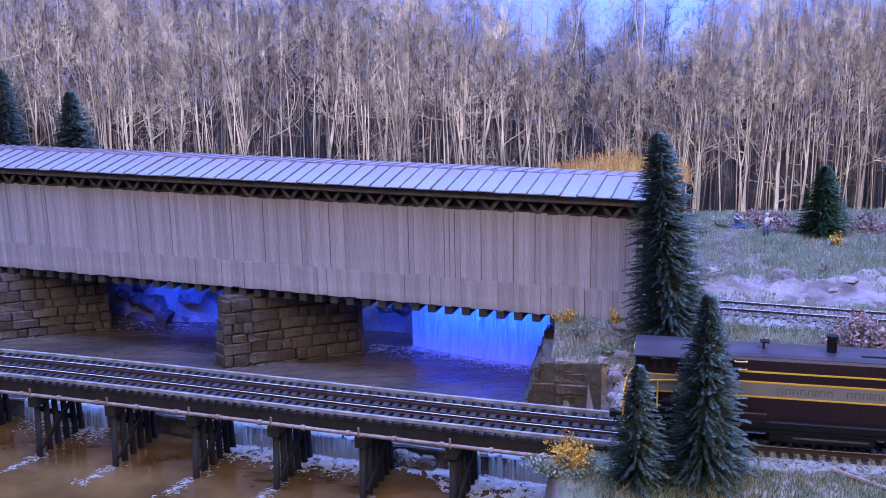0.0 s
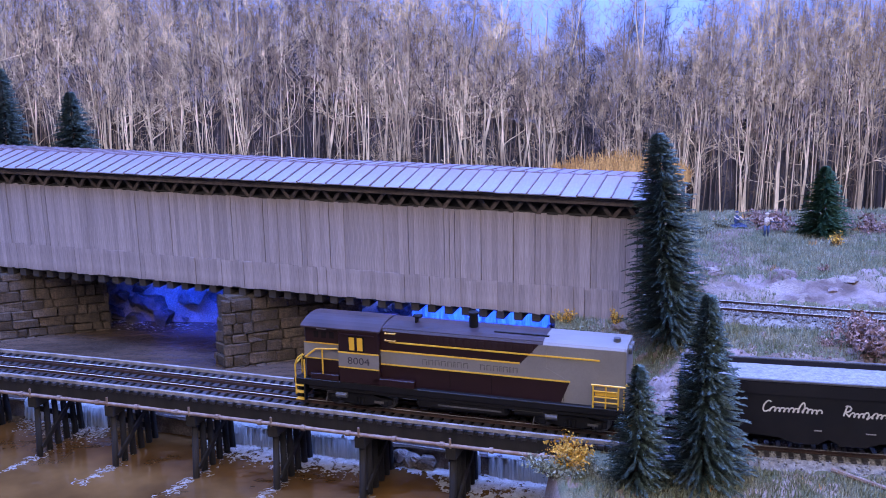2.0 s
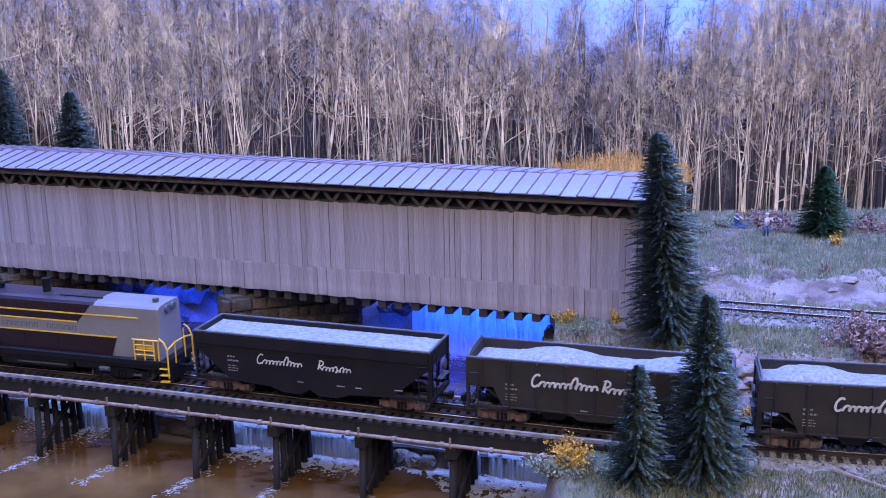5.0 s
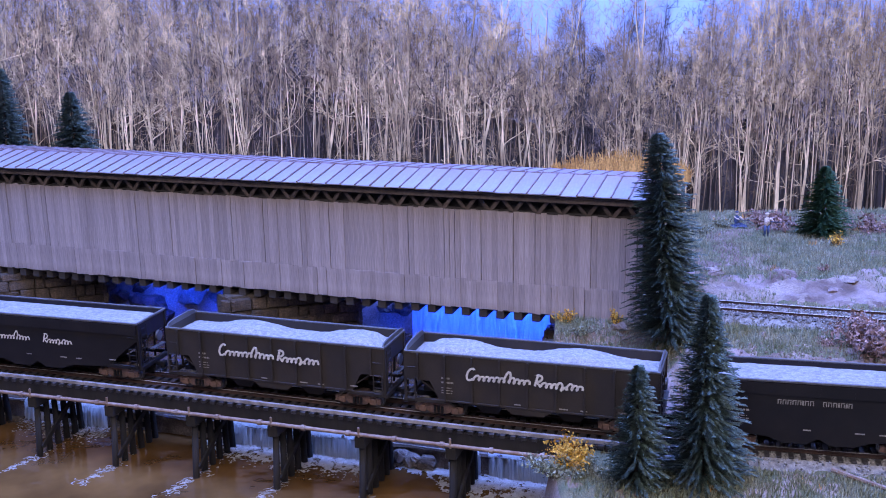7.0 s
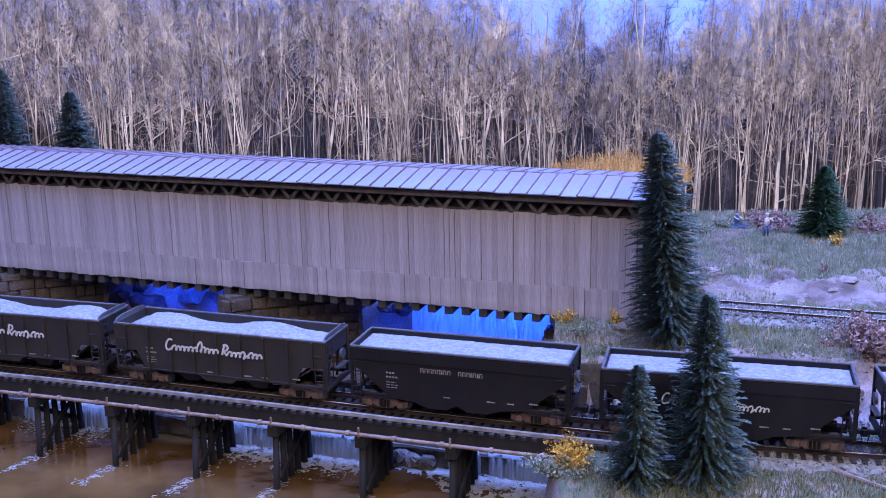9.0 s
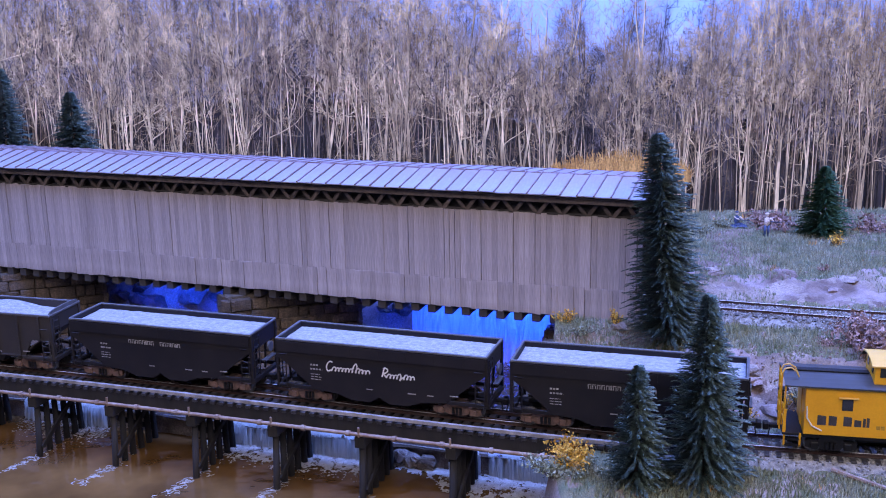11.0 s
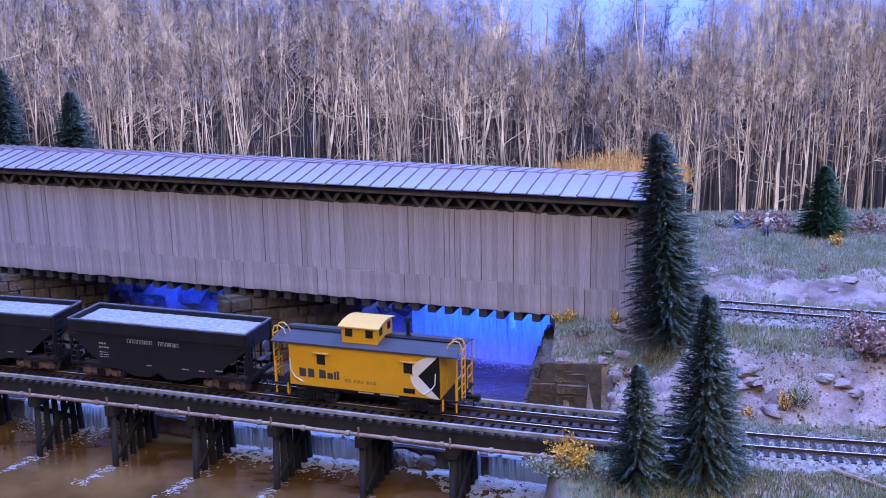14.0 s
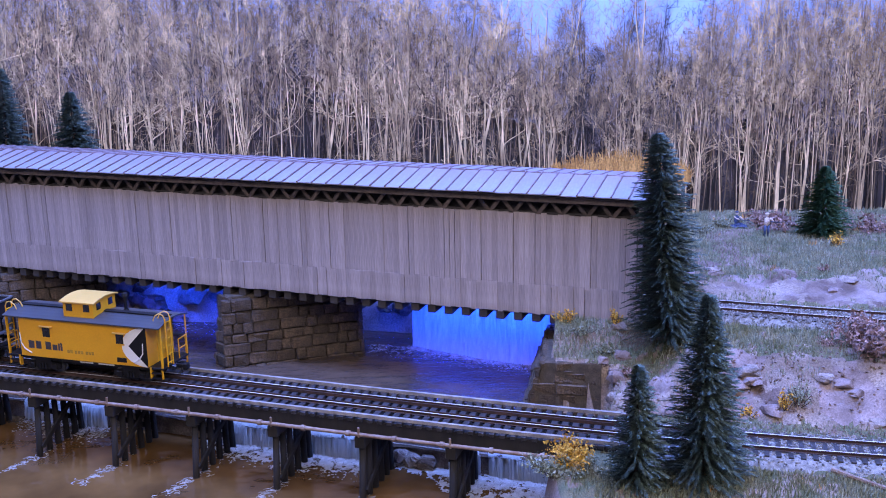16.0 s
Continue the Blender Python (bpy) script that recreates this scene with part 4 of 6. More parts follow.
def rocks():
    rng = random.Random(77)
    for i in range(26):
        x = rng.uniform(-300, -30)
        y = back_y(x) + rng.uniform(-4, 12)
        boulder(x, y, WATER_UP + rng.uniform(-2, 34), rng.uniform(6, 13), 0.75, WET_ROCK, "grey-brown rock of the river's far bank", i)
    for i in range(9):
        s = rng.uniform(-46, -14)
        x, y, _ = on(LOW, LOW_S, s, WEIR + rng.uniform(-3, 2))
        boulder(x, y, WATER_LOW + rng.uniform(0, 8), rng.uniform(4, 7), 0.8, ROCK, "dark wet rock in the weir", 100 + i)
    for i in range(16):
        x = rng.uniform(90, 128)
        y = rng.uniform(612, 690)
        boulder(x, y, ground_z(x, y)[0] - 1, rng.uniform(3, 8), 0.6, SNOWY if i % 2 else ROCK, "pale rock on the bank by the bridge", 200 + i)
    for i in range(24):
        x = rng.uniform(150, 330)
        y = low_y(x) + rng.uniform(36, 92)
        boulder(x, y, ground_z(x, y)[0] - 1.5, rng.uniform(3, 9), rng.uniform(0.35, 0.6), SNOWY if rng.random() < 0.6 else ROCK, "pale weathered rock on the cut slope", 300 + i)
    for i in range(22):
        x = rng.uniform(200, 400)
        y = up_y(x) + rng.uniform(34, 116)
        boulder(x, y, ground_z(x, y)[0] - 1.8, rng.uniform(4, 11), rng.uniform(0.2, 0.4), SNOWY if rng.random() < 0.75 else ROCK, "pale rock on the hillside above the track", 400 + i)


# ---- rolling stock; local x runs along the train (its rear is +x), -y faces the aisle, z from the rail top ----
def word(parent, shapes, x0, x1, z, size, side_y, material, lean=0.0, name="lettering_bar", solid=False):
    """Lettering drawn as plain strokes: per sign its width, and how far it rises and hangs."""
    total = sum(s[0] for s in shapes)
    k = (x1 - x0) / total
    x = x0
    for w, up, down in shapes:
        if up:
            a, b = x + 0.12 * w * k, x + 0.88 * w * k
            t = max(0.32, 0.17 * size)
            outline = [(a + lean * size * up, z + size * up), (b + lean * size * up, z + size * up * 0.92), (b - lean * size * down, z - size * down), (a - lean * size * down, z - size * down * 0.9)]
            if w * k > 2.4 * t and up < 1.3 and not solid:
                bm = bmesh.new()
                for o in ([(a, z), (a + t, z), (a + t + lean * size * up, z + size * up), (a + lean * size * up, z + size * up)],
                          [(a, z + size * up - t), (b, z + size * up - t), (b, z + size * up), (a + lean * size * up, z + size * up)],
                          [(b - t, z - size * down), (b, z - size * down), (b, z + size * up * 0.7), (b - t, z + size * up * 0.7)]):
                    add = prism(o, side_y - 0.12, side_y + 0.1)
                    me = bpy.data.meshes.new("t")
                    add.to_mesh(me)
                    add.free()
                    bm.from_mesh(me)
                    bpy.data.meshes.remove(me)
            else:
                bm = prism(outline, side_y - 0.12, side_y + 0.1)
            part(name, bm, material, parent)
        x += w * k


def scribble(parent, x0, x1, z, size, waves, side_y, material, stroke=0.75, stem=False):
    """A worn flourish in place of a script name: a tall opening swing, then waves of the given heights, slanted."""
    pts = []
    a0 = x0 + 1.35 * size
    if stem:
        pts += [(x0 + 0.35 * size, z + 0.1 * size), (x0 + 0.35 * size, z + 1.0 * size), (x0 + 0.35 * size, z + 1.9 * size)]
        pts += [(x0 + 0.45 * size + 0.7 * size * math.cos(a), z + 1.4 * size + 0.55 * size * math.sin(a)) for a in np.linspace(radians(120), radians(-100), 12)]
    else:
        pts += [(x0 + 0.62 * size + 0.6 * size * math.cos(a), z + 0.9 * size + 1.0 * size * math.sin(a)) for a in np.linspace(radians(50), radians(310), 16)]
    step = (x1 - a0) / len(waves)
    for i, tall in enumerate(waves):
        for p in np.linspace(0, 1, 10)[:-1]:
            c = 0.5 * size * abs(tall) * (1 - math.cos(2 * math.pi * p))
            if tall < 0:
                c = -0.7 * size * math.sin(math.pi * p) + 1.9 * c * p
            pts.append((a0 + step * (i + p) - 0.3 * step * math.sin(2 * math.pi * p), z + c))
    pts = [(x + 0.28 * (h - z), h) for x, h in pts]
    verts, faces = [], []
    for i, (x, h) in enumerate(pts):
        a, b = pts[max(0, i - 1)], pts[min(len(pts) - 1, i + 1)]
        l = math.hypot(b[0] - a[0], b[1] - a[1]) or 1
        dx, dz = -(b[1] - a[1]) / l * stroke / 2, (b[0] - a[0]) / l * stroke / 2
        verts += [(x + dx, side_y - 0.12, h + dz), (x - dx, side_y - 0.12, h - dz), (x + dx, side_y + 0.1, h + dz), (x - dx, side_y + 0.1, h - dz)]
        if i:
            k = 4 * (i - 1)
            faces += [(k, k + 1, k + 5, k + 4), (k, k + 4, k + 6, k + 2), (k + 1, k + 3, k + 7, k + 5)]
    mesh_part("painted_flourish", verts, faces, material, parent)


LONG_WAVE = (0.8, 0.7, 0.75, 0.7, 0.8, 0.75, 1.9, 1.0, 0.8, 0.7, 0.75)
SHORT_WAVE = (0.8, 0.7, 0.75, 1.0, -1.0, 1.0, 0.8, 0.75)
CAPS = [(1, 1, 0)] * 4 + [(1, 1, 0), (0.5, 1, 0), (1, 1, 0), (1, 1, 0), (1.6, 0, 0)] + [(1, 1, 0)] * 3 + [(0.5, 1, 0), (1, 1, 0), (0.5, 1, 0), (1, 1, 0)]
BOLD = [(1.25, 1.2, 0), (1.15, 1.2, 0), (0.45, 0, 0), (1.2, 1.2, 0), (1, 0.85, 0), (0.4, 1.1, 0), (0.4, 1.2, 0)]


def data_bars(parent, x, z, material, side_y, rows=((0, 5.0), (-2.6, 7.5), (-5.6, 6.0), (-7.2, 7.0), (-8.8, 6.5))):
    for dz, w in rows:
        h = 1.0 if dz > -3 else 0.45
        u = 0.0
        while u < w:
            l = 1.3 if dz > -3 else 2.2
            part("number_bar", boxed(x + u, x + min(w, u + l), side_y - 0.1, side_y + 0.1, z + dz, z + dz + h), material, parent)
            u += l + 0.55


def wheelset(parent, x, r=4.9):
    bm = bmesh.new()
    for y in (-8.3, 8.3):
        sgn = -1 if y < 0 else 1
        rod(bm, (0, y - 1.3, 0), (0, y + 1.3, 0), r, r, 20)
        rod(bm, (0, y - sgn * 1.6, 0), (0, y - sgn * 0.9, 0), r + 0.7, r + 0.7, 20)
        rod(bm, (0, y + sgn * 1.2, 0), (0, y + sgn * 1.7, 0), r * 0.75, r * 0.4, 12)
    rod(bm, (0, -11.5, 0), (0, 11.5, 0), 1.1, n=8)
    ob = part("wheelset", bm, STEEL, parent, "dull steel wheels on an axle")
    ob.location = (x * MM, 0, r * MM)
    return ob


WHEELS = []


def truck(parent, x, base=20.0, r=4.9, material=None):
    material = material or TRUCK
    h = base / 2
    out = [(-h - 4.5, 4.0), (-h - 4.5, 7.4), (-h + 2, 8.0), (-5, 10.6), (5, 10.6), (h - 2, 8.0), (h + 4.5, 7.4), (h + 4.5, 4.0), (h + 2.2, 3.4), (h - 2.6, 4.4), (4.5, 2.6), (-4.5, 2.6), (-h + 2.6, 4.4), (-h - 2.2, 3.4)]
    bm = prism(out, -13.4, -11.6)
    ob = part("truck", bm, material, parent, "dusty brown truck with sprung side frames")
    ob.location.x = x * MM
    part("side_frame", prism(out, 11.6, 13.4), material, ob)
    part("bolster", boxed(-3.6, 3.6, -12, 12, 5, 9.5, bevel=0.4), material, ob)
    bm = bmesh.new()
    for k in (-2.2, 0, 2.2):
        rod(bm, (k, -13.8, 3.4), (k, -13.8, 7.4), 0.85, n=8)
    part("spring_nest", bm, BLACK, ob)
    for k in (-h, h):
        part("axle_box", boxed(k - 2.1, k + 2.1, -14.6, -12.6, 3.2, 7.2, bevel=0.5), material, ob)
        WHEELS.append((wheelset(ob, k, r), r))
    return ob


def coupler(parent, x, sign):
    bm = bmesh.new()
    box(bm, min(x, x + sign * 7), max(x, x + sign * 7), -1.2, 1.2, 8.2, 10.6, bevel=0.3)
    box(bm, x + sign * 7 - 1.6, x + sign * 7 + 1.6, -2.4, 2.0, 7.4, 11.6, bevel=0.5)
    rod(bm, (x + sign * 5, -2.5, 9), (x + sign * 6, -3.5, 4.4), 0.35, n=6)
    part("coupler", bm, BLACK, parent)


def ladder(parent, x, y, z0, z1, w, along, material, rungs=4, r=0.35):
    """Two stiles with rungs; along: 'x' on a side, 'y' on an end."""
    dx, dy = (w, 0) if along == "x" else (0, w)
    lad = part("ladder", rods([(x, y, z0), (x, y, z1)], r, 6), material, parent)
    part("stile", rods([(x + dx, y + dy, z0), (x + dx, y + dy, z1)], r, 6), material, lad)
    for k in range(rungs):
        z = z0 + (z1 - z0) * (k + 0.5) / rungs
        part("rung", rods([(x, y, z), (x + dx, y + dy, z)], r * 0.8, 6), material, lad)


def hopper(style, length, label, lettering, seed, mound):
    car = thing("hopper_car", label, "hopper car", group="hopper cars of the train")
    rng = random.Random(seed)
    body = BODY_BROWN if style == "ribbed" else BODY_BLACK
    L, W, top = length / 2, 17.2, 41.0
    y = -W
    # side sheets
    if style == "ribbed":
        out = [(-L, top), (L, top), (L, 24), (L - 15, 24), (L - 21, 12), (14, 12), (9, 8.5), (-9, 8.5), (-14, 12), (-L + 21, 12), (-L + 15, 24), (-L, 24)]
    else:
        out = [(-L, top), (L, top), (L, 30), (L - 6, 26), (L - 24, 11), (26, 9.5), (18, 6.5), (6, 6.5), (0, 10), (-6, 6.5), (-18, 6.5), (-26, 9.5), (-L + 24, 11), (-L + 6, 26), (-L, 30)]
    part("side_sheet", prism(out[::-1], y, y + 0.9), body, car)
    part("side_sheet", prism(out[::-1], W - 0.9, W), body, car)
    if style != "ribbed":
        part("side_band", prism([(-L + 1, 33.5), (L - 1, 33.5), (L - 0.4, top - 1), (-L + 0.4, top - 1)], y - 0.7, y + 0.1), body, car)
    # ends: slope sheets and end panels
    for sgn in (-1, 1):
        a = [(sgn * L, top), (sgn * (L - 1), top), (sgn * (L - 1), 30), (sgn * (L - 30), 9), (sgn * (L - 28.5), 9), (sgn * L, 30)]
        bm = prism(a, -W + 0.9, W - 0.9)
        part("slope_sheet", bm, body, car)
        if style == "ribbed":
            crest = [(-W, top), (W, top), (W - 2.5, top + 2.6), (W - 9, top + 3.4), (-W + 9, top + 3.4), (-W + 2.5, top + 2.6)]
            bm = prism(crest, -0.5, 0.5)
            bm.transform(Matrix.Translation((sgn * (L - 0.5), 0, 0)) @ Matrix.Rotation(radians(90), 4, "Z"))
            part("end_crest", bm, GREY_AND_EDGE_LIGHT, car)
        for yy in (-W + 1.2, W - 1.2):
            part("end_post", boxed(sgn * L - 0.9, sgn * L + 0.9, yy - 1.0, yy + 1.0, 11, top, bevel=0.2), body, car)
        for yy in (-6, 6):
            part("end_brace", rods([(sgn * (L - 2), yy, 30), (sgn * (L - 3), yy, 12)], 0.8, 6), body, car)
        part("end_sill", boxed(sgn * L - 1.4, sgn * L + 1.4, -W + 0.5, W - 0.5, 9.6, 12.4, bevel=0.3), body, car)
        part("side_sill", boxed(min(sgn * (L - 24), sgn * L), max(sgn * (L - 24), sgn * L), y, y + 1.6, 10.4, 12.8, bevel=0.2), body, car)
        part("side_sill", boxed(min(sgn * (L - 24), sgn * L), max(sgn * (L - 24), sgn * L), W - 1.6, W, 10.4, 12.8, bevel=0.2), body, car)
        coupler(car, sgn * L, sgn)
        ladder(car, (sgn * L - 6.5 if sgn > 0 else -L + 0.8), y - 0.7, 10.5, 26, 5.4, "x", body, 4)
        ladder(car, sgn * (L + 1.2), -W + 2.5, 13, 39, 6.5, "y", body, 6)
        part("grab_iron", rods([(sgn * (L - 2), y - 0.8, 32), (sgn * (L - 7), y - 0.8, 32)], 0.3), body, car)
        bm = bmesh.new()
        rod(bm, (sgn * (L + 1), 5, 27), (sgn * (L + 2.4), 5, 27), 3.4, n=14)
        part("brake_wheel", bm, GREY_AND_EDGE_LIGHT, car)
        part("brake_step", boxed(sgn * (L + 1.6) - 1.6, sgn * (L + 1.6) + 1.6, -4, 10, 20.0, 20.8), GREY_AND_EDGE_LIGHT, car)
        part("brake_cylinder", rods([(sgn * (L - 8), -6, 15), (sgn * (L - 14), -6, 15)], 2.0, 10), BLACK, car)
        truck(car, sgn * (L - 19))
    part("center_sill", boxed(-L + 2, L - 2, -3, 3, 8.5, 12, bevel=0.4), BLACK, car)
    for x in ((-16, 16) if style != "ribbed" else (-24, 0, 24)):
        bm = loft([[(x - 11, -13, 13), (x + 11, -13, 13), (x + 11, 13, 13), (x - 11, 13, 13)], [(x - 4.5, -10, 4.6), (x + 4.5, -10, 4.6), (x + 4.5, 10, 4.6), (x - 4.5, 10, 4.6)]])
        part("discharge_chute", bm, body, car)
    # rim: a lighter grey that puts its edge highlights into the colour
    for yy in (-W - 0.5, W - 0.9):
        part("rim", boxed(-L - 0.5, L + 0.5, yy, yy + 1.4, top - 0.6, top + 0.8, bevel=0.25), GREY_AND_EDGE_LIGHT, car)
    for sgn in (-1, 1):
        part("rim", boxed(sgn * L - 0.8, sgn * L + 0.8, -W + 0.9, W - 0.9, top - 0.6, top + 0.8, bevel=0.25), GREY_AND_EDGE_LIGHT, car)
    # ribs
    if style == "ribbed":
        n = 9
        for k in range(n):
            x = -L + 8 + (2 * L - 16) * k / (n - 1)
            for yy in (y - 1.25, W - 0.05):
                part("rib", boxed(x - 0.6, x + 0.6, yy, yy + 1.3, (13 if 0 < k < n - 1 else 24), top - 0.6, bevel=0.15), body, car)
        part("side_stiffener", boxed(-L + 20, L - 20, y - 0.5, y + 0.1, 12, 13.2, bevel=0.15), body, car)
    else:
        for k in range(7):
            x = -L + 14 + (2 * L - 28) * k / 6
            part("gusset", boxed(x - 0.35, x + 0.35, y - 0.8, y - 0.55, 34, top - 1.2), body, car)
    # load
    nx, ny = 46, 12
    verts = []
    for j in range(ny + 1):
        for i in range(nx + 1):
            u, v = -L + 1.2 + (2 * L - 2.4) * i / nx, -W + 1.0 + (2 * W - 2.0) * j / ny
            edge = min(1, (L - abs(u)) / 14) * min(1, (W - abs(v)) / 9)
            if mound:
                z = 35.5 + edge * (4.6 + 2.4 * math.cos((u / L) * 2.0 * math.pi + seed)) + 0.5 * fbm(u + seed * 50, v, 3, 3)
            else:
                z = 38.0 + 1.0 * edge + 0.35 * fbm(u + seed * 50, v, 3, 3)
            verts.append((u, v, z))
    faces = [(j * (nx + 1) + i, j * (nx + 1) + i + 1, (j + 1) * (nx + 1) + i + 1, (j + 1) * (nx + 1) + i) for j in range(ny) for i in range(nx)]
    mesh_part("gravel_load", verts, faces, GRAVEL, car, "white gravel heaped in mounds" if mound else "level white gravel", smooth=True)
    # lettering
    ly = y - (0.05 if style == "ribbed" else 0.02)
    if lettering == "bold_script":
        scribble(car, -L + 37, -L + 74, 27.6, 3.6, LONG_WAVE, ly - 1.3, WHITE, 1.25)
        scribble(car, -L + 76, L - 42, 27.0, 3.6, SHORT_WAVE, ly - 1.3, WHITE, 1.25, True)
    elif lettering == "script":
        scribble(car, -L + 42, -L + 72, 24, 3.1, LONG_WAVE, ly, WHITE, 0.8)
        scribble(car, -L + 82, -L + 104, 23.5, 3.1, SHORT_WAVE, ly, WHITE, 0.8, True)
    elif lettering == "late_script":
        scribble(car, -L + 32, -L + 60, 24, 3.1, LONG_WAVE, ly, WHITE, 0.8)
        scribble(car, -L + 67, -L + 88, 23, 3.1, SHORT_WAVE, ly, WHITE, 0.8, True)
    else:
        word(car, CAPS, -L + 43, -L + 81, 28.5, 2.6, ly, GREY_TEXT, 0)
    data_bars(car, -L + 22, 26, GREY_TEXT, ly)
    for u, w in ((18, 5), (30, 4), (-8, 4)):
        part("stencil_bar", boxed(u, u + w, ly - 0.08, ly + 0.1, 14.2, 14.9), GREY_TEXT, car)
    part("retainer_valve", boxed(L - 22, L - 17, y - 0.3, y, 15.5, 16.1), GREY_TEXT, car)
    return car


def arched(x0, x1, w, z_edge, rise, thick, n=9):
    """A roof sheet, curved across the car."""
    ring = []
    top = [(-w + 2 * w * i / n, z_edge + rise * (1 - ((2 * i / n) - 1) ** 2)) for i in range(n + 1)]
    prof = top + [(y, z - thick) for y, z in top[::-1]]
    return loft([[(x0, y, z) for y, z in prof], [(x1, y, z) for y, z in prof]])


def caboose():
    cb = thing("caboose", "yellow caboose with cupola, black roof and open end platforms", "caboose")
    B, W = 48.3, 15.6
    part("body", boxed(-B, B, -W, W, 10.6, 38.2, bevel=0.3), CABOOSE_Y, cb, "bright yellow steel body")
    part("side_sill", boxed(-B, B, -W + 1.2, W - 1.2, 8.6, 10.7), BLACK, cb)
    roof = part("roof", arched(-59, 59, W + 1.7, 38.3, 2.8, 0.8), ROOF_BLACK, cb, "black arched roof", smooth=False)
    part("running_board", boxed(-57, -15, -2.2, 2.2, 41.3, 42.0, bevel=0.1), BLACK, roof)
    part("running_board", boxed(9, 57, -2.2, 2.2, 41.3, 42.0, bevel=0.1), BLACK, roof)
    # cupola
    cu = part("cupola", boxed(-14.3, 8.5, -12.6, 12.6, 36.0, 49.2, bevel=0.25), CABOOSE_Y, cb, "yellow cupola with small windows")
    part("cupola_roof", arched(-16.0, 10.2, 13.8, 48.9, 2.0, 0.8), CABOOSE_PALE, cu, "pale yellow cupola roof")
    for x in (-9.4, 3.6):
        part("window", boxed(x - 2.3, x + 2.3, -12.85, -12.4, 42.6, 47.4), GLASS, cu)
        part("window", boxed(x - 2.3, x + 2.3, 12.4, 12.85, 42.6, 47.4), GLASS, cu)
    for y in (-6.5, 6.5):
        for x in (-14.5, 8.3):
            part("window", boxed(x - 0.05, x + 0.5, y - 2.2, y + 2.2, 43, 47.4), GLASS, cu)
    # side windows with awnings
    for x in (-27.0, 28.6):
        for s in (-1, 1):
            yy = s * W
            win = part("window", boxed(x - 2.7, x + 2.7, yy - 0.3, yy + 0.3, 25.2, 31.4), GLASS, cb)
            part("window_frame", boxed(x - 3.4, x + 3.4, yy - 0.45, yy + 0.05, 24.4, 25.2), CABOOSE_Y, win)
            part("awning", boxed(x - 4.6, x + 5.2, min(yy, yy + s * 1.8), max(yy, yy + s * 1.8), 32.2, 32.8, bevel=0.1), CABOOSE_PALE, win)
    part("vent", boxed(25.5, 32.5, -W - 0.3, -W + 0.1, 12.8, 15.8), BLACK, cb)
    # emblem: pale round shape with a dark wedge
    arc = [(33 + 14.6 + 17.8 * math.cos(a), 24.0 + 13.2 * math.sin(a)) for a in np.linspace(radians(98), radians(262), 22)]
    outline = [(min(x, B - 0.3), min(max(z, 10.9), 38.0)) for x, z in arc] + [(B - 0.3, 10.9), (B - 0.3, 38.0)]
    part("emblem_disc", prism(outline, -W - 0.12, -W + 0.1), EMBLEM_WHITE, cb, "white half-round emblem")
    part("emblem_wedge", prism([(B - 0.2, 38.0), (B - 0.2, 10.9), (B - 13.5, 24.2)], -W - 0.24, -W + 0.1), BLACK, cb, "black wedge on the emblem")
    word(cb, BOLD, -B + 6, -B + 33, 16.5, 4.6, -W - 0.02, NAVY_TEXT, 0.0, solid=True)
    data = GREY_ON_YELLOW
    x = -12.0
    for w in (2.0, 1.8, 0, 1.7, 1.7, 1.7, 0, 1.7, 1.7, 1.7):
        if w:
            part("number_bar", boxed(x, x + w, -W - 0.1, -W + 0.1, 15.5, 17.6), data, cb)
        x += 2.3 if w else 1.2
    for u, w in ((-4, 10), (10, 12)):
        part("stencil_bar", boxed(u, u + w, -W + 1.0, -W + 1.3, 9.2, 10.0), WHITE, cb)
    # grab irons
    for pts in ([(-B + 1, -W - 0.8, 31 - 4), (-B + 1.5, -W - 0.8, 20), (-B + 4, -W - 0.8, 16), (-B + 9, -W - 0.8, 13.5)], [(B - 2.5, -W - 0.9, 27), (B - 3, -W - 0.9, 20), (B - 6, -W - 0.9, 16), (B - 10, -W - 0.9, 13.5)]):
        part("grab_iron", rods(pts, 0.4), WHITE, cb)
    # smoke jack
    bm = bmesh.new()
    rod(bm, (22, 4, 39.5), (22, 4, 51), 1.1, n=10)
    rod(bm, (22, 4, 51), (22, 4, 53), 2.2, 1.6, 10)
    rod(bm, (22, 4, 39.8), (22, 4, 42.2), 2.4, 1.6, 10)
    part("smoke_jack", bm, BLACK, cb)
    # end platforms
    for s in (-1, 1):
        x0, x1 = sorted((s * B, s * 59))
        plat = part("platform", boxed(x0, x1, -W, W, 9.6, 11.0, bevel=0.2), BLACK, cb)
        xe = s * 58.4
        for y in (-W + 1, W - 1, -5, 5):
            part("post", rods([(xe, y, 11), (xe, y, 24)], 0.42), CABOOSE_Y, plat)
        for z in (17.5, 24):
            part("rail", rods([(xe, -W + 1, z), (xe, -5, z)], 0.42), CABOOSE_Y, plat)
            part("rail", rods([(xe, W - 1, z), (xe, 5, z)], 0.42), CABOOSE_Y, plat)
        for y in (-W + 0.7, W - 0.7):
            part("corner_post", rods([(xe, y, 11), (xe, y, 38.5)], 0.5), CABOOSE_Y, plat)
            st = part("step", boxed(min(s * 49.5, s * 57.5), max(s * 49.5, s * 57.5), y - 1.2, y + 1.2, 3.6, 4.4), BLACK, plat)
            part("step_side", prism([(s * 49.3, 3.6), (s * 49.3, 11), (s * 50.3, 11), (s * 50.3, 3.6)], y - 1.2, y + 1.2), CABOOSE_Y, plat)
            part("step_side", prism([(s * 57.3, 3.6), (s * 57.3, 24), (s * 58.3, 24), (s * 58.3, 3.6)], y - 0.4, y + 0.4), CABOOSE_Y, plat)
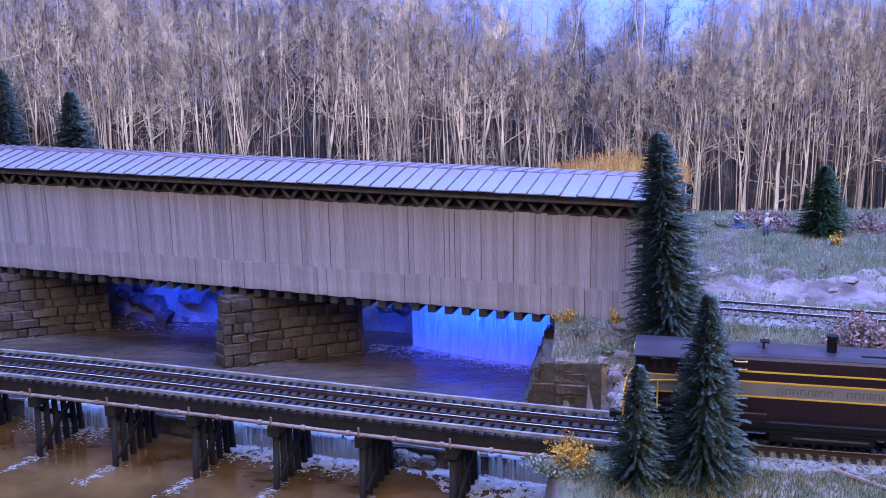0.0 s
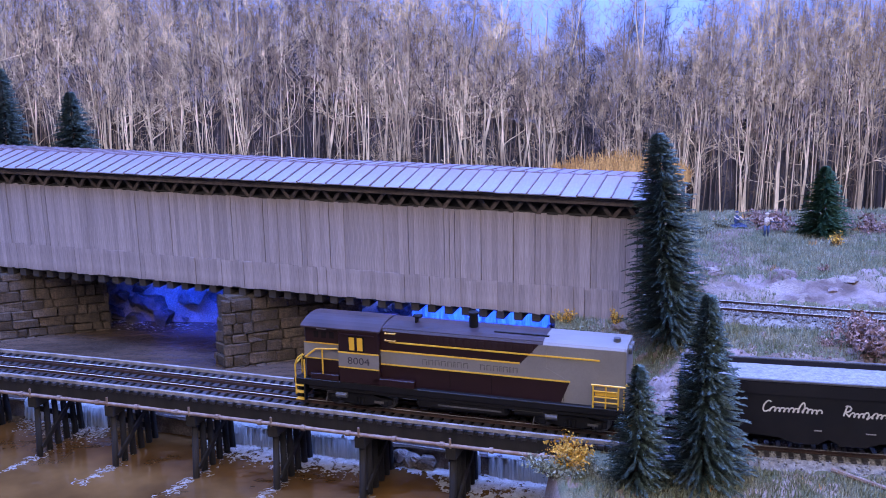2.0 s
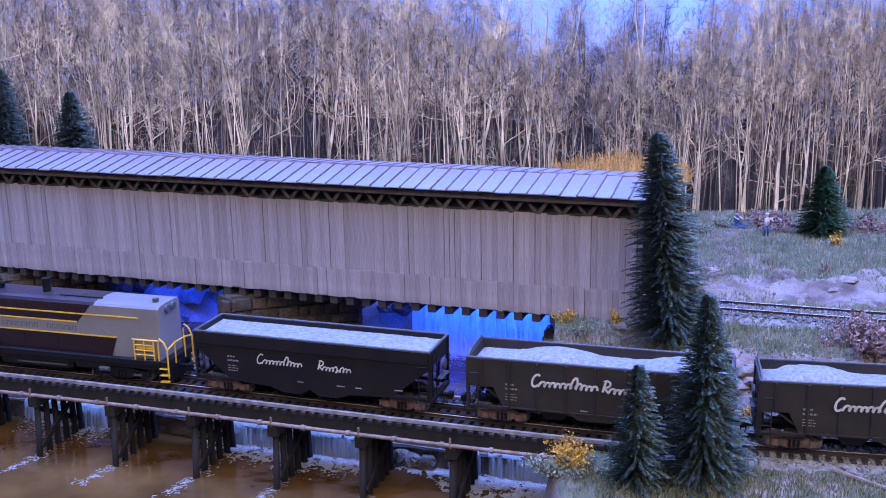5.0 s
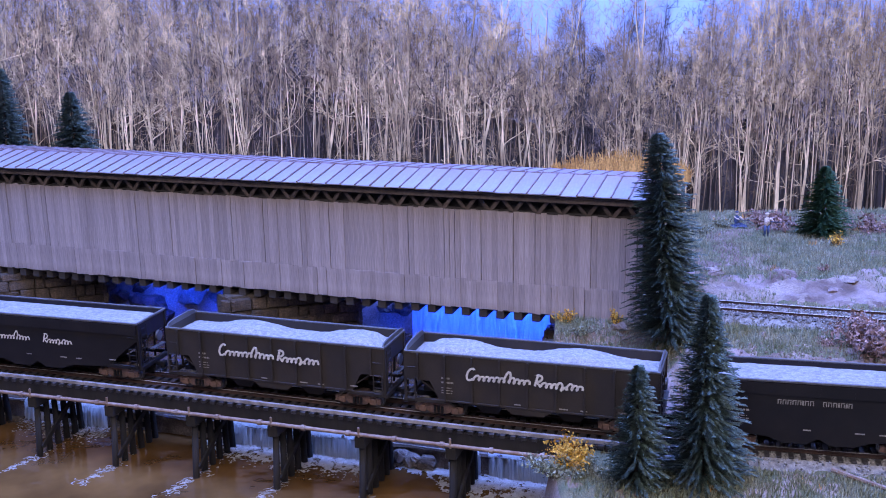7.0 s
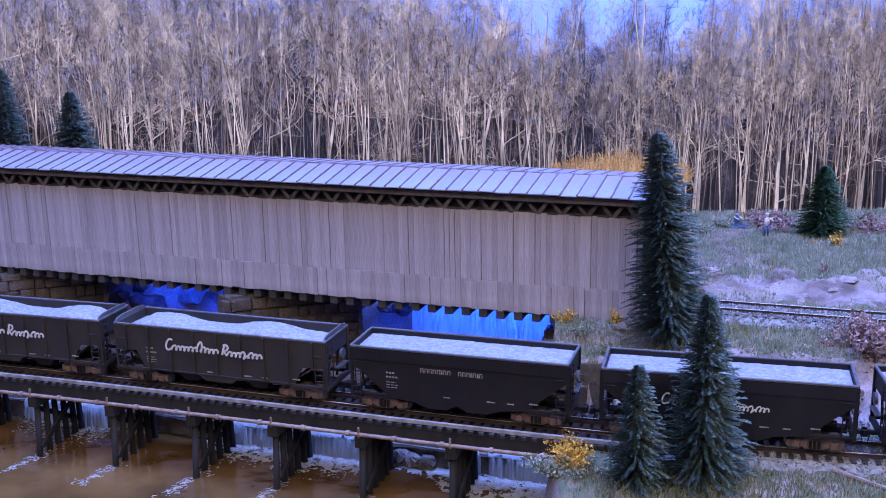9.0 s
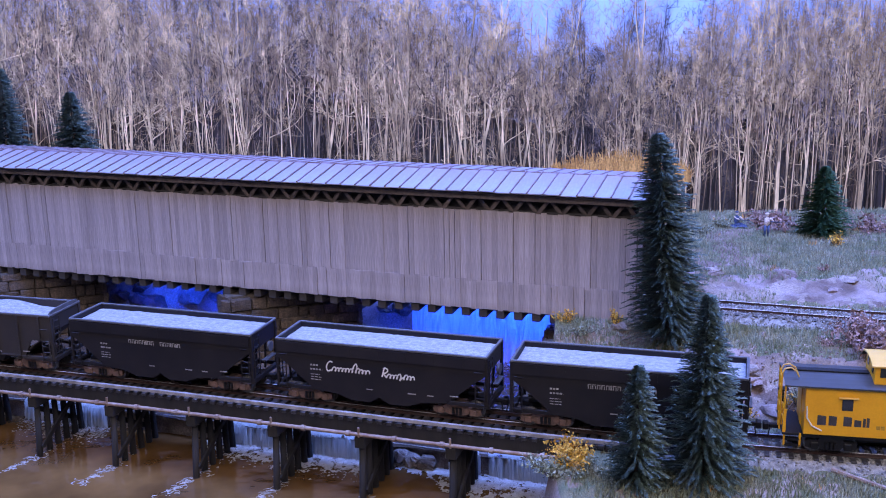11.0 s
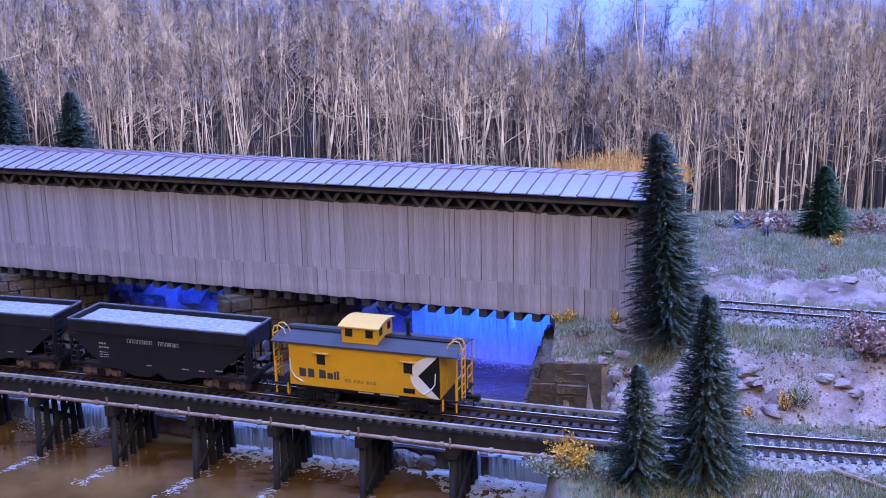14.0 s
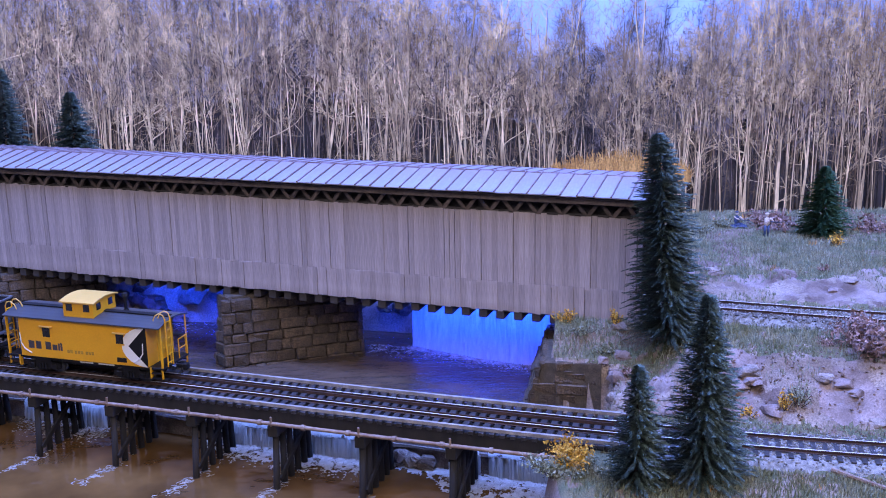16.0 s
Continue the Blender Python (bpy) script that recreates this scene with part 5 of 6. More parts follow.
            part("step", boxed(min(s * 49.5, s * 57.5), max(s * 49.5, s * 57.5), y - 1.2, y + 1.2, 7.0, 7.6), BLACK, plat)
        ladder(cb, s * 60.2, -11.5, 11, 43, 6.0, "y", CABOOSE_Y, 6, 0.5)
        for y in (-11.5, -5.5):
            pts = [(s * 60.2, y, 42.5), (s * 59, y, 45.4), (s * 56, y, 46.2), (s * 53, y, 44.2), (s * 51.5, y, 41.0)]
            part("roof_grab", rods(pts, 0.4), CABOOSE_PALE, cb)
        part("brake_stand", rods([(s * 57, 7, 11), (s * 57, 7, 27)], 0.5), BLACK, cb)
        bm = bmesh.new()
        rod(bm, (s * 57, 7, 26.6), (s * 57, 7, 27.4), 3.0, n=14)
        part("brake_wheel", bm, BLACK, cb)
        part("end_door", boxed(s * B - 0.4, s * B + 0.4, -4, 4, 11.2, 33, bevel=0.2), CABOOSE_Y, cb)
        coupler(cb, s * 59, s)
        truck(cb, s * 33.5, 17, 4.9, BLACK)
    part("underframe", boxed(-30, 30, -8, 8, 4.4, 9.0, bevel=0.6), BLACK, cb)
    # the body rides a little higher on its trucks
    for child in cb.children:
        if not child.name.startswith(("truck", "coupler")):
            child.location.z += (2.4 if child == cu else 1.4) * MM
    return cb


GREY_ON_YELLOW = mat("faint_number_paint", (0.33, 0.19, 0.03), (0.40, 0.22, 0.03), 3, 0.6, 0, 0, 1)


def locomotive():
    lo = thing("diesel_locomotive", "maroon, grey and yellow diesel locomotive with one cab", "locomotive")
    # frame, tanks, trucks
    part("frame", boxed(-102, 102, -16.4, 16.4, 13.0, 17.2, bevel=0.4), BLACK, lo)
    part("side_skirt", boxed(-94, 98, -15.4, 15.4, 10.5, 13.2, bevel=0.3), BLACK, lo)
    tank = part("fuel_tank", boxed(-26, 30, -14.6, 14.6, 4.4, 12.6, bevel=2.0), BLACK, lo)
    part("air_tank", rods([(34, -13, 9.5), (52, -13, 9.5)], 2.6, 10), BLACK, tank)
    part("tank_label", boxed(-12, 26, -14.75, -14.5, 7.6, 8.6), GREY_AND_EDGE_LIGHT, tank)
    for x, m in ((-62, 0), (66, 0)):
        tk = truck(lo, x, 32, 5.8, BLACK)
        part("brake_cylinder", rods([(-14, -15.4, 8.6), (-7, -15.4, 8.6)], 1.7, 10), GREY_AND_EDGE_LIGHT, tk)
        part("sand_pipe", rods([(-20, -14.2, 10), (-21.5, -14.2, 2.2)], 0.4), STEEL, tk)
        part("axle_label", boxed(10, 16, -15.0, -14.6, 5.2, 6.6), STEEL, tk)
    # low hood before the cab and the cab, under one roof
    part("short_hood", boxed(-96.5, -70, -13.4, 13.4, 17, 51.4, bevel=0.9), MAROON, lo)
    cab = part("cab", boxed(-73, -47.5, -16.6, 16.6, 17, 51.0, bevel=0.4), MAROON, lo)
    part("cab_roof", arched(-97.2, -46.6, 17.0, 50.9, 3.2, 0.9), MAROON_ROOF, lo, "maroon arched roof over cab and nose")
    part("cab_band", boxed(-73.1, -47.4, -16.85, -16.4, 27.0, 36.0), CREAM_GREY, cab)
    for z in (26.6, 35.9):
        part("stripe", boxed(-73.15, -47.35, -16.95, -16.5, z, z + 0.8), YELLOW_LINE, cab)
    part("window_rest", boxed(-72, -50, -17.4, -16.5, 47.2, 47.9), MAROON, cab)
    win = part("window", boxed(-66.5, -56.5, -16.8, -16.3, 37.4, 46.6), GLASS, cab)
    for x0, x1 in ((-66.0, -62.6), (-60.8, -57.4)):
        part("lit_pane", boxed(x0, x1, -16.95, -16.7, 38, 46), CAB_GLOW, win)
    part("window_post", boxed(-62.4, -61.0, -17.0, -16.4, 37.4, 46.6), MAROON, win)
    letters("road_number", "8004", 6.2, P(-60.3, -16.9, 29.4) @ SIDE, NAVY_TEXT, cab, 1.15)
    # nose
    part("hood_band", boxed(-96.7, -73, -13.6, -13.2, 30, 39.4), CREAM_GREY, lo)
    for z in (29.4, 39.2):
        part("stripe", boxed(-96.75, -73, -13.7, -13.3, z, z + 0.7), YELLOW_LINE, lo)
    for k in range(3):
        part("louvre", boxed(-90 + 5 * k, -87 + 5 * k, -13.6, -13.3, 43, 47), BLACK, lo)
    part("number_board", boxed(-88, -82, -13.8, -13.3, 48.2, 49.6), WHITE, lo)
    bm = bmesh.new()
    rod(bm, (-97.6, -2, 49), (-96.4, -2, 49), 2.4, n=14)
    rod(bm, (-97.6, 2, 49), (-96.4, 2, 49), 2.4, n=14)
    part("headlight", bm, HEADLIGHT, lo, "pale yellow headlight")
    part("nose_band", boxed(-96.9, -96.4, -13.0, 13.0, 30, 39.4), CREAM_GREY, lo)
    # long hood
    prof = [(-13.4, 17), (-13.4, 50.4), (-12.2, 51.8), (-9, 52.6), (0, 53.0), (9, 52.6), (12.2, 51.8), (13.4, 50.4), (13.4, 17)]
    part("long_hood", loft([[(-48, y, z) for y, z in prof], [(50, y, z) for y, z in prof]]), MAROON, lo)
    part("rear_hood", loft([[(50, y, z) for y, z in prof], [(95.6, y, z) for y, z in prof], [(96.6, y * 0.96, 17 + (z - 17) * 0.985) for y, z in prof]]), CREAM_GREY, lo, "grey tail of the hood")
    part("roof_sheet", loft([[(-46.5, y, z + 0.25) for y, z in prof[2:7]] + [(-46.5, 12, 50.8), (-46.5, -12, 50.8)], [(50, y, z + 0.25) for y, z in prof[2:7]] + [(50, 12, 50.8), (50, -12, 50.8)]]), MAROON_ROOF, lo)
    side = -13.4
    part("side_band", prism([(-47.4, 30), (65.5, 30), (50.3, 38), (-47.4, 38)], side - 0.2, side + 0.1), CREAM_GREY, lo)
    part("tail_panel", prism([(36.5, 37.5), (52, 37.5), (52, 50.3), (47.8, 50.3)], side - 0.22, side + 0.1), CREAM_GREY, lo)
    part("lower_panel", prism([(49, 17.2), (60.5, 17.2), (65.5, 30), (49, 30)], side - 0.24, side + 0.1), MAROON, lo)
    for x0, x1, z in ((-47.4, 36.6, 37.9), (-47.4, 65.6, 29.6), (-42, 82, 43.6)):
        part("stripe", boxed(x0, x1, side - 0.42, side + 0.1, z, z + 0.85), YELLOW_LINE, lo)
    word(lo, CAPS, -22, 36, 32.2, 3.4, side - 0.24, FAINT_TEXT)
    for k in range(16):
        part("louvre", boxed(-20 + 4.1 * k, -17.4 + 4.1 * k, side - 0.25, side + 0.1, 45.4, 49.4), LOUVRE, lo)
    for x in (-5, 20, 62, 78):
        part("door_seam", boxed(x, x + 0.25, side - 0.14, side + 0.1, 18, 29.2), BLACK, lo)
    for z in (45.2, 49.6):
        gr = part("grab_iron", rods([(-44, side, z), (-44, side - 1.4, z), (-38, side - 1.4, z), (-38, side, z)], 0.42), CABOOSE_PALE, lo)
    part("walkway_box", boxed(-52, -26, -16.6, side, 17.2, 21.6, bevel=0.3), MAROON, lo)
    part("walkway_box", boxed(-92, -74, -16.0, side, 17.2, 21.0, bevel=0.3), MAROON, lo)
    # roof fittings
    bm = bmesh.new()
    rod(bm, (6, 0, 52.0), (6, 0, 61.4), 2.7, 2.6, 16)
    rod(bm, (6, 0, 60.8), (6, 0, 62.2), 3.1, 3.1, 16)
    part("exhaust_stack", bm, BLACK, lo)
    part("roof_grille", boxed(20, 52, -6.2, -5.0, 52.4, 53.5), BLACK, lo)
    bm = bmesh.new()
    for k in (-1.6, 0, 1.6):
        rod(bm, (-31, k, 57), (-26, k, 57), 0.5, 0.9, 8)
    box(bm, -29.5, -28.5, -2, 2, 52.6, 57)
    part("air_horn", bm, BLACK, lo)
    bm = bmesh.new()
    rod(bm, (95.5, -3.5, 48.6), (98.5, -3.5, 48.6), 2.6, n=14)
    rod(bm, (95.5, 3.5, 48.6), (98.5, 3.5, 48.6), 2.6, n=14)
    part("rear_light", bm, GREY_AND_EDGE_LIGHT, lo)
    part("rear_bell", rods([(90, -4, 52.4), (90, -4, 55)], 2.0, 10), GREY_AND_EDGE_LIGHT, lo)
    # end platforms: yellow rails and steps
    for s in (-1, 1):
        xe = s * 102.4
        for y in (-15.6, 15.6):
            for pts in ([(xe, y, 6), (xe, y, 25), (s * 100.5, y, 29.5), (s * 97, y, 32.2)], [(s * 96.2, y, 17), (s * 96.2, y, 29)]):
                part("handrail", rods(pts, 0.55), YELLOW_LINE, lo)
            for z in (3.2, 7.6, 12.0):
                part("step", boxed(min(s * 96.5, s * 102.3), max(s * 96.5, s * 102.3), y - 1.6, y + 1.6, z, z + 0.7, bevel=0.1), YELLOW_LINE, lo)
            part("step_side", boxed(min(s * 95.8, s * 96.6), max(s * 95.8, s * 96.6), y - 1.6, y + 1.6, 2.8, 17), BLACK, lo)
        part("pilot", prism([(s * 100, 2.6), (s * 102.5, 2.6), (s * 102.5, 13), (s * 100, 13)], -13, 13), BLACK, lo)
        for y in (-6, 6):
            part("end_rail", rods([(xe, y, 13), (xe, y, 28)], 0.5), YELLOW_LINE, lo)
        part("end_rail", rods([(xe, -15.6, 25), (xe, -6, 27), (xe, 6, 27), (xe, 15.6, 25)], 0.5), YELLOW_LINE, lo)
        coupler(lo, s * 102, s)
        bm = bmesh.new()
        for y in (-9, -7, 7, 9):
            rod(bm, (xe + s * 0.4, y, 12), (xe + s * 1.6, y, 5), 0.45, n=6)
        part("brake_hose", bm, BLACK, lo)
    # long rails on the walkway
    part("handrail", rods([(-95, -15.8, 31), (-88, -15.8, 36.5), (-74, -15.8, 37.5)], 0.55), YELLOW_LINE, lo)
    part("handrail_post", rods([(-84, -15.8, 21), (-84, -15.8, 37)], 0.5), YELLOW_LINE, lo)
    part("handrail", rods([(78, -15.8, 30.5), (97, -15.8, 30.5)], 0.6), YELLOW_LINE, lo)
    for x in (79, 93):
        part("handrail_post", rods([(x, -15.8, 17), (x, -15.8, 30.5)], 0.55), YELLOW_LINE, lo)
    for z in (20.5, 23.6, 27.0):
        part("handrail", rods([(79, -15.8, z), (93, -15.8, z)], 0.45), YELLOW_LINE, lo)
    part("handrail_post", rods([(86, -15.8, 17), (86, -15.8, 30.5)], 0.5), YELLOW_LINE, lo)
    part("step_panel", boxed(80, 92, -15.2, side - 0.1, 24.0, 26.6, bevel=0.2), YELLOW_LINE, lo)
    return lo


# Roof maroon, paler and greyer than the sides.
MAROON_ROOF = mat("pale_maroon_roof", (0.055, 0.038, 0.046), (0.035, 0.025, 0.032), 18, 0.35, 0.03, 0, 1.2, dark=0.1)
LOUVRE = mat("louvre_shadow_paint", (0.020, 0.008, 0.010), (0.026, 0.010, 0.012), 4, 0.5, 0.2, 0, 0.6)
HEADLIGHT = glowing("lit_headlight", (0.95, 1.0, 0.25), 1.0)

# centres along the track at 14 s, half distance of the trucks
TRAIN = []


def train():
    TRAIN.append((locomotive(), -1169.0, 64))
    for style, length, s, text, mound, seed, label in (
            ("offset", 154, -966.5, "script", False, 1, "black smooth-sided hopper car with white script, filled with white gravel"),
            ("ribbed", 146, -794.0, "bold_script", True, 2, "weathered brown-black ribbed hopper car with bold white script and heaped gravel"),
            ("ribbed", 146, -635.0, "bold_script", True, 4, "weathered ribbed hopper car with bold script, its gravel in three heaps"),
            ("offset", 130, -480.0, "caps", False, 5, "black smooth-sided hopper car with small grey capitals"),
            ("offset", 132, -331.0, "late_script", False, 6, "black hopper car with worn white script and level white gravel"),
            ("offset", 128, -187.0, "caps", False, 7, "black hopper car with small grey capitals before the caboose")):
        TRAIN.append((hopper(style, length, label, text, seed, mound), s, length / 2 - 19))
    TRAIN.append((caboose(), -46.3, 33.5))


SPEED = 98.4


def motions():
    for ob, s14, half in TRAIN:
        rows = []
        for k in range(0, 65):
            t = k * 0.25
            s = s14 - SPEED * (t - 14.0)
            ax, ay, _ = on(LOW, LOW_S, s - half)
            bx, by, _ = on(LOW, LOW_S, s + half)
            rows.append((t, P((ax + bx) / 2, (ay + by) / 2, 0, 0, 0, math.degrees(math.atan2(by - ay, bx - ax)))))
        walk(ob, rows)
    # wheels roll with the train: under a quarter turn from row to row
    for ob, r in WHEELS:
        place = ob.location.copy()
        turn = math.degrees(SPEED / r)
        walk(ob, [(f / 30, Matrix.Translation(place) @ pose(0, 0, 0, 0, -turn * f / 30, 0)) for f in range(0, 481, 2)])


# ---- planting and small things ----
def spruce(x, y, z, height, radius, material, label, seed, density=1.0, lean=0.0, taper=0.72):
    tree = thing("spruce_tree", label, "spruce tree", P(x, y, z, 0, lean, 0), "model conifers")
    rng = random.Random(seed)
    bm = bmesh.new()
    rod(bm, (0, 0, -3), (0, 0, height * 0.96), max(1.3, height * 0.014), 0.3, 8)
    part("trunk", bm, BARK, tree)
    verts, faces = [], []
    n = int(height * 7.5 * density)
    for k in range(n):
        f = (k + rng.random()) / n
        whorl = math.sin(f * height * 0.62 + 0.8 * math.sin(k))
        zz = height * (0.03 + 0.96 * f)
        r = radius * (min(1.0, (1 - f) ** taper + 0.05) * rng.uniform(0.62, 1.12)) * (0.96 + 0.10 * whorl)
        az = k * 2.399 + rng.uniform(-0.4, 0.4)
        rise, droop = rng.uniform(0.0, 0.22), rng.uniform(0.05, 0.30) * (1 - 0.5 * f)
        ca, sa = math.cos(az), math.sin(az)
        m = max(8, int(r * 1.25))
        for i in range(m):
            t = 0.18 + 0.82 * (i + rng.random()) / m
            u, h = r * t, zz + r * (rise * t - droop * t * t)
            for side in (-1, 1, rng.choice((-1, 1)) * 0.3):
                long = rng.uniform(1.6, 3.6) * (0.7 + 0.012 * radius) * (1.1 - 0.45 * t)
                spread = side * rng.uniform(0.35, 0.95)
                w = rng.uniform(0.24, 0.42)
                du, dv, dh = long * math.cos(spread), long * math.sin(spread), rng.uniform(-0.55, 0.45) * long * 0.6
                b = len(verts)
                for p, q, o in ((u - 0.3, -w, h - 0.15), (u + 0.3, w, h + 0.25), (u + du, dv, h + dh)):
                    verts.append((ca * p - sa * q, sa * p + ca * q, o))
                faces.append((b, b + 1, b + 2))
    tagged(mesh_part("crown", verts, faces, material, tree), kind="stuff")
    return tree


def shrub(x, y, z, r, h, material, label, seed, leaves=420, name="shrub"):
    rng = random.Random(seed)
    bush = thing(name, label, "shrub", P(x, y, z))
    bm = bmesh.new()
    tips = []
    for _ in range(16):
        a, q = rng.uniform(0, 6.28), rng.uniform(0.2, 1.0)
        tip = (r * q * math.cos(a), r * q * math.sin(a), h * rng.uniform(0.45, 1.0) * (1.1 - 0.4 * q))
        tips.append(tip)
        rod(bm, (0.15 * tip[0], 0.15 * tip[1], -1.5), tip, 0.3, 0.12, 4)
    part("woody_stem", bm, BARK, bush)
    verts, faces = [], []
    for _ in range(leaves):
        t = rng.choice(tips)
        k = rng.uniform(0.35, 1.08)
        c = [t[i] * k + rng.gauss(0, (r, r, h)[i] * 0.13) for i in range(3)]
        c[2] = max(0.2, c[2])
        b = len(verts)
        w = rng.uniform(0.6, 1.25) * max(1.0, r / 12)
        for _ in range(3):
            verts.append((c[0] + rng.uniform(-w, w), c[1] + rng.uniform(-w, w), c[2] + rng.uniform(-w, w)))
        faces.append((b, b + 1, b + 2))
    tagged(mesh_part("foliage", verts, faces, material, bush), kind="stuff")
    return bush


def at_ground(x, y):
    return ground_z(x, y)[0]


def plants():
    spruce(147, 668, at_ground(147, 668), 139, 29, NEEDLE, "tall slender blue-green model spruce beside the bridge", 1, 1.5, -4.5, 0.5)
    spruce(134, 519, -10.5, 104, 27, NEEDLE, "dark blue-green model spruce in front of the track", 2, 1.5, 0, 0.74)
    spruce(99, 517, -11, 68, 19, NEEDLE, "small dark model spruce in front of the track", 3, 1.5, 0, 0.7)
    spruce(324, 892, at_ground(324, 892), 61, 25, NEEDLE_GREEN, "bushy green model fir on the hill", 4, 1.9, 0, 0.66)
    spruce(-336.5, 982, at_ground(-336.5, 982), 133, 36, NEEDLE, "blue-green model spruce behind the bridge", 5, 1.3, 0, 0.68)
    spruce(-398, 984, at_ground(-398, 984), 156, 34, NEEDLE, "large blue-green model spruce behind the bridge", 6, 1.3, 0, 0.7)
    for i, (x, y, r, h, m, label, n) in enumerate((
            (66, 536, 15, 16, GOLD, "orange-yellow shrub at the trestle's end", 1700),
            (57, 534, 15, 11, SAGE, "grey-green shrub on the lower bank", 1800),
            (74, 531, 13, 9, SAGE, "frosted grey shrub on the lower bank", 1300),
            (54, 524, 10, 7, SAGE, "low grey shrub at the water", 380),
            (82, 701, 8, 9, GOLD, "orange tuft at the bridge's foot", 420),
            (116, 691, 6, 12, GOLD, "orange tuft beside the last bridge board", 320),
            (95, 690, 13, 6, SAGE, "green-grey low growth on the ledge", 520),
            (108, 678, 10, 7, SAGE, "low shrub on the ledge", 420),
            (118, 655, 8, 7, MAUVE, "brown scrub on the bank", 320),
            (258, 622, 25, 21, MAUVE, "bare pinkish shrub above the cut", 2600),
            (238, 632, 9, 8, MAUVE, "small bare brown shrub", 340),
            (207, 588, 10, 13, SAGE, "grey-green shrub behind the rails", 560),
            (178, 590, 6, 9, GOLD, "dry orange tuft behind the rails", 260),
            (199, 586, 6, 10, GOLD, "dry orange tuft beside a grey shrub", 260),
            (320, 846, 8, 12, GOLD, "yellow shrub on the hill", 380),
            (290, 925, 26, 17, MAUVE, "dark leafless thicket before the wood", 1300),
            (250, 930, 14, 11, SAGE, "grey thicket on the hill", 600),
            (375, 905, 24, 15, MAUVE, "dark leafless thicket on the hill", 1100),
            (352, 935, 15, 34, MAUVE, "bare pink bush before the wood", 520),
            (226, 905, 13, 10, SAGE, "grey-green scrub near the path", 480),
            (286, 778, 6, 5, MAUVE, "low brown scrub on pale earth", 200),
            (250, 800, 5, 4, SAGE, "low green scrub on pale earth", 180))):
        shrub(x, y, at_ground(x, y) - 0.5, r, h, m, label, 50 + i, n)


def grass():
    rng = random.Random(9)

    def field(spots, lo, hi, material, label):
        verts, faces = [], []
        for x, y, z in spots:
            b = len(verts)
            a, h, w = rng.uniform(0, 6.28), rng.uniform(lo, hi), rng.uniform(0.22, 0.5)
            lx, ly = rng.gauss(0, 0.9), rng.gauss(0, 0.9)
            verts += [(x - w * math.cos(a), y - w * math.sin(a), z - 0.6), (x + w * math.cos(a), y + w * math.sin(a), z - 0.6), (x + lx, y + ly, z + h)]
            faces.append((b, b + 1, b + 2))
        tagged(mesh_part("grass", verts, faces, material), label, kind="stuff")

    green, dry = [], []
    while len(green) < 30000:
        x, y = rng.uniform(62, 430), rng.uniform(470, 1005)
        if x > 0.46 * y + 10 or x < bank_x(y) + 6:
            continue
        dl, du = abs(y - low_y(x)), abs(y - up_y(x))
        if dl < 24 or du < 21 or (x < 128 and y > BR_Y + BR_M * x - 3):
            continue
        z, rocky = ground_z(x, y)
        n = fbm(x + 300, y, 24, 3)
        if rocky > 0.2 and n > -0.45 or n > 0.62:
            continue
        (dry if fbm(x, y + 500, 18, 2) > 0.66 else green).append((x, y, z))
    for x0, x1, y0, y1, n in ((70, 140, 674, 714, 3200), (76, 265, 466, 527, 11000), (190, 400, 760, 960, 9000), (150, 330, 612, 672, 5000)):
        for _ in range(n):
            x, y = rng.uniform(x0, x1), rng.uniform(y0, y1)
            if abs(y - low_y(x)) < 25 or abs(y - up_y(x)) < 22 or (x < 128 and y > BR_Y + BR_M * x - 3) or x < bank_x(y) + 5:
                continue
            z, rocky = ground_z(x, y)
            if rocky < 0.5 and fbm(x, y, 14, 2) > -0.5:
                green.append((x, y, z))
    field(green, 1.6, 4.2, BLADE, "short frosted grey-green grass on the banks")
    field(dry, 2.0, 5.0, STRAW, "tufts of dry orange grass")


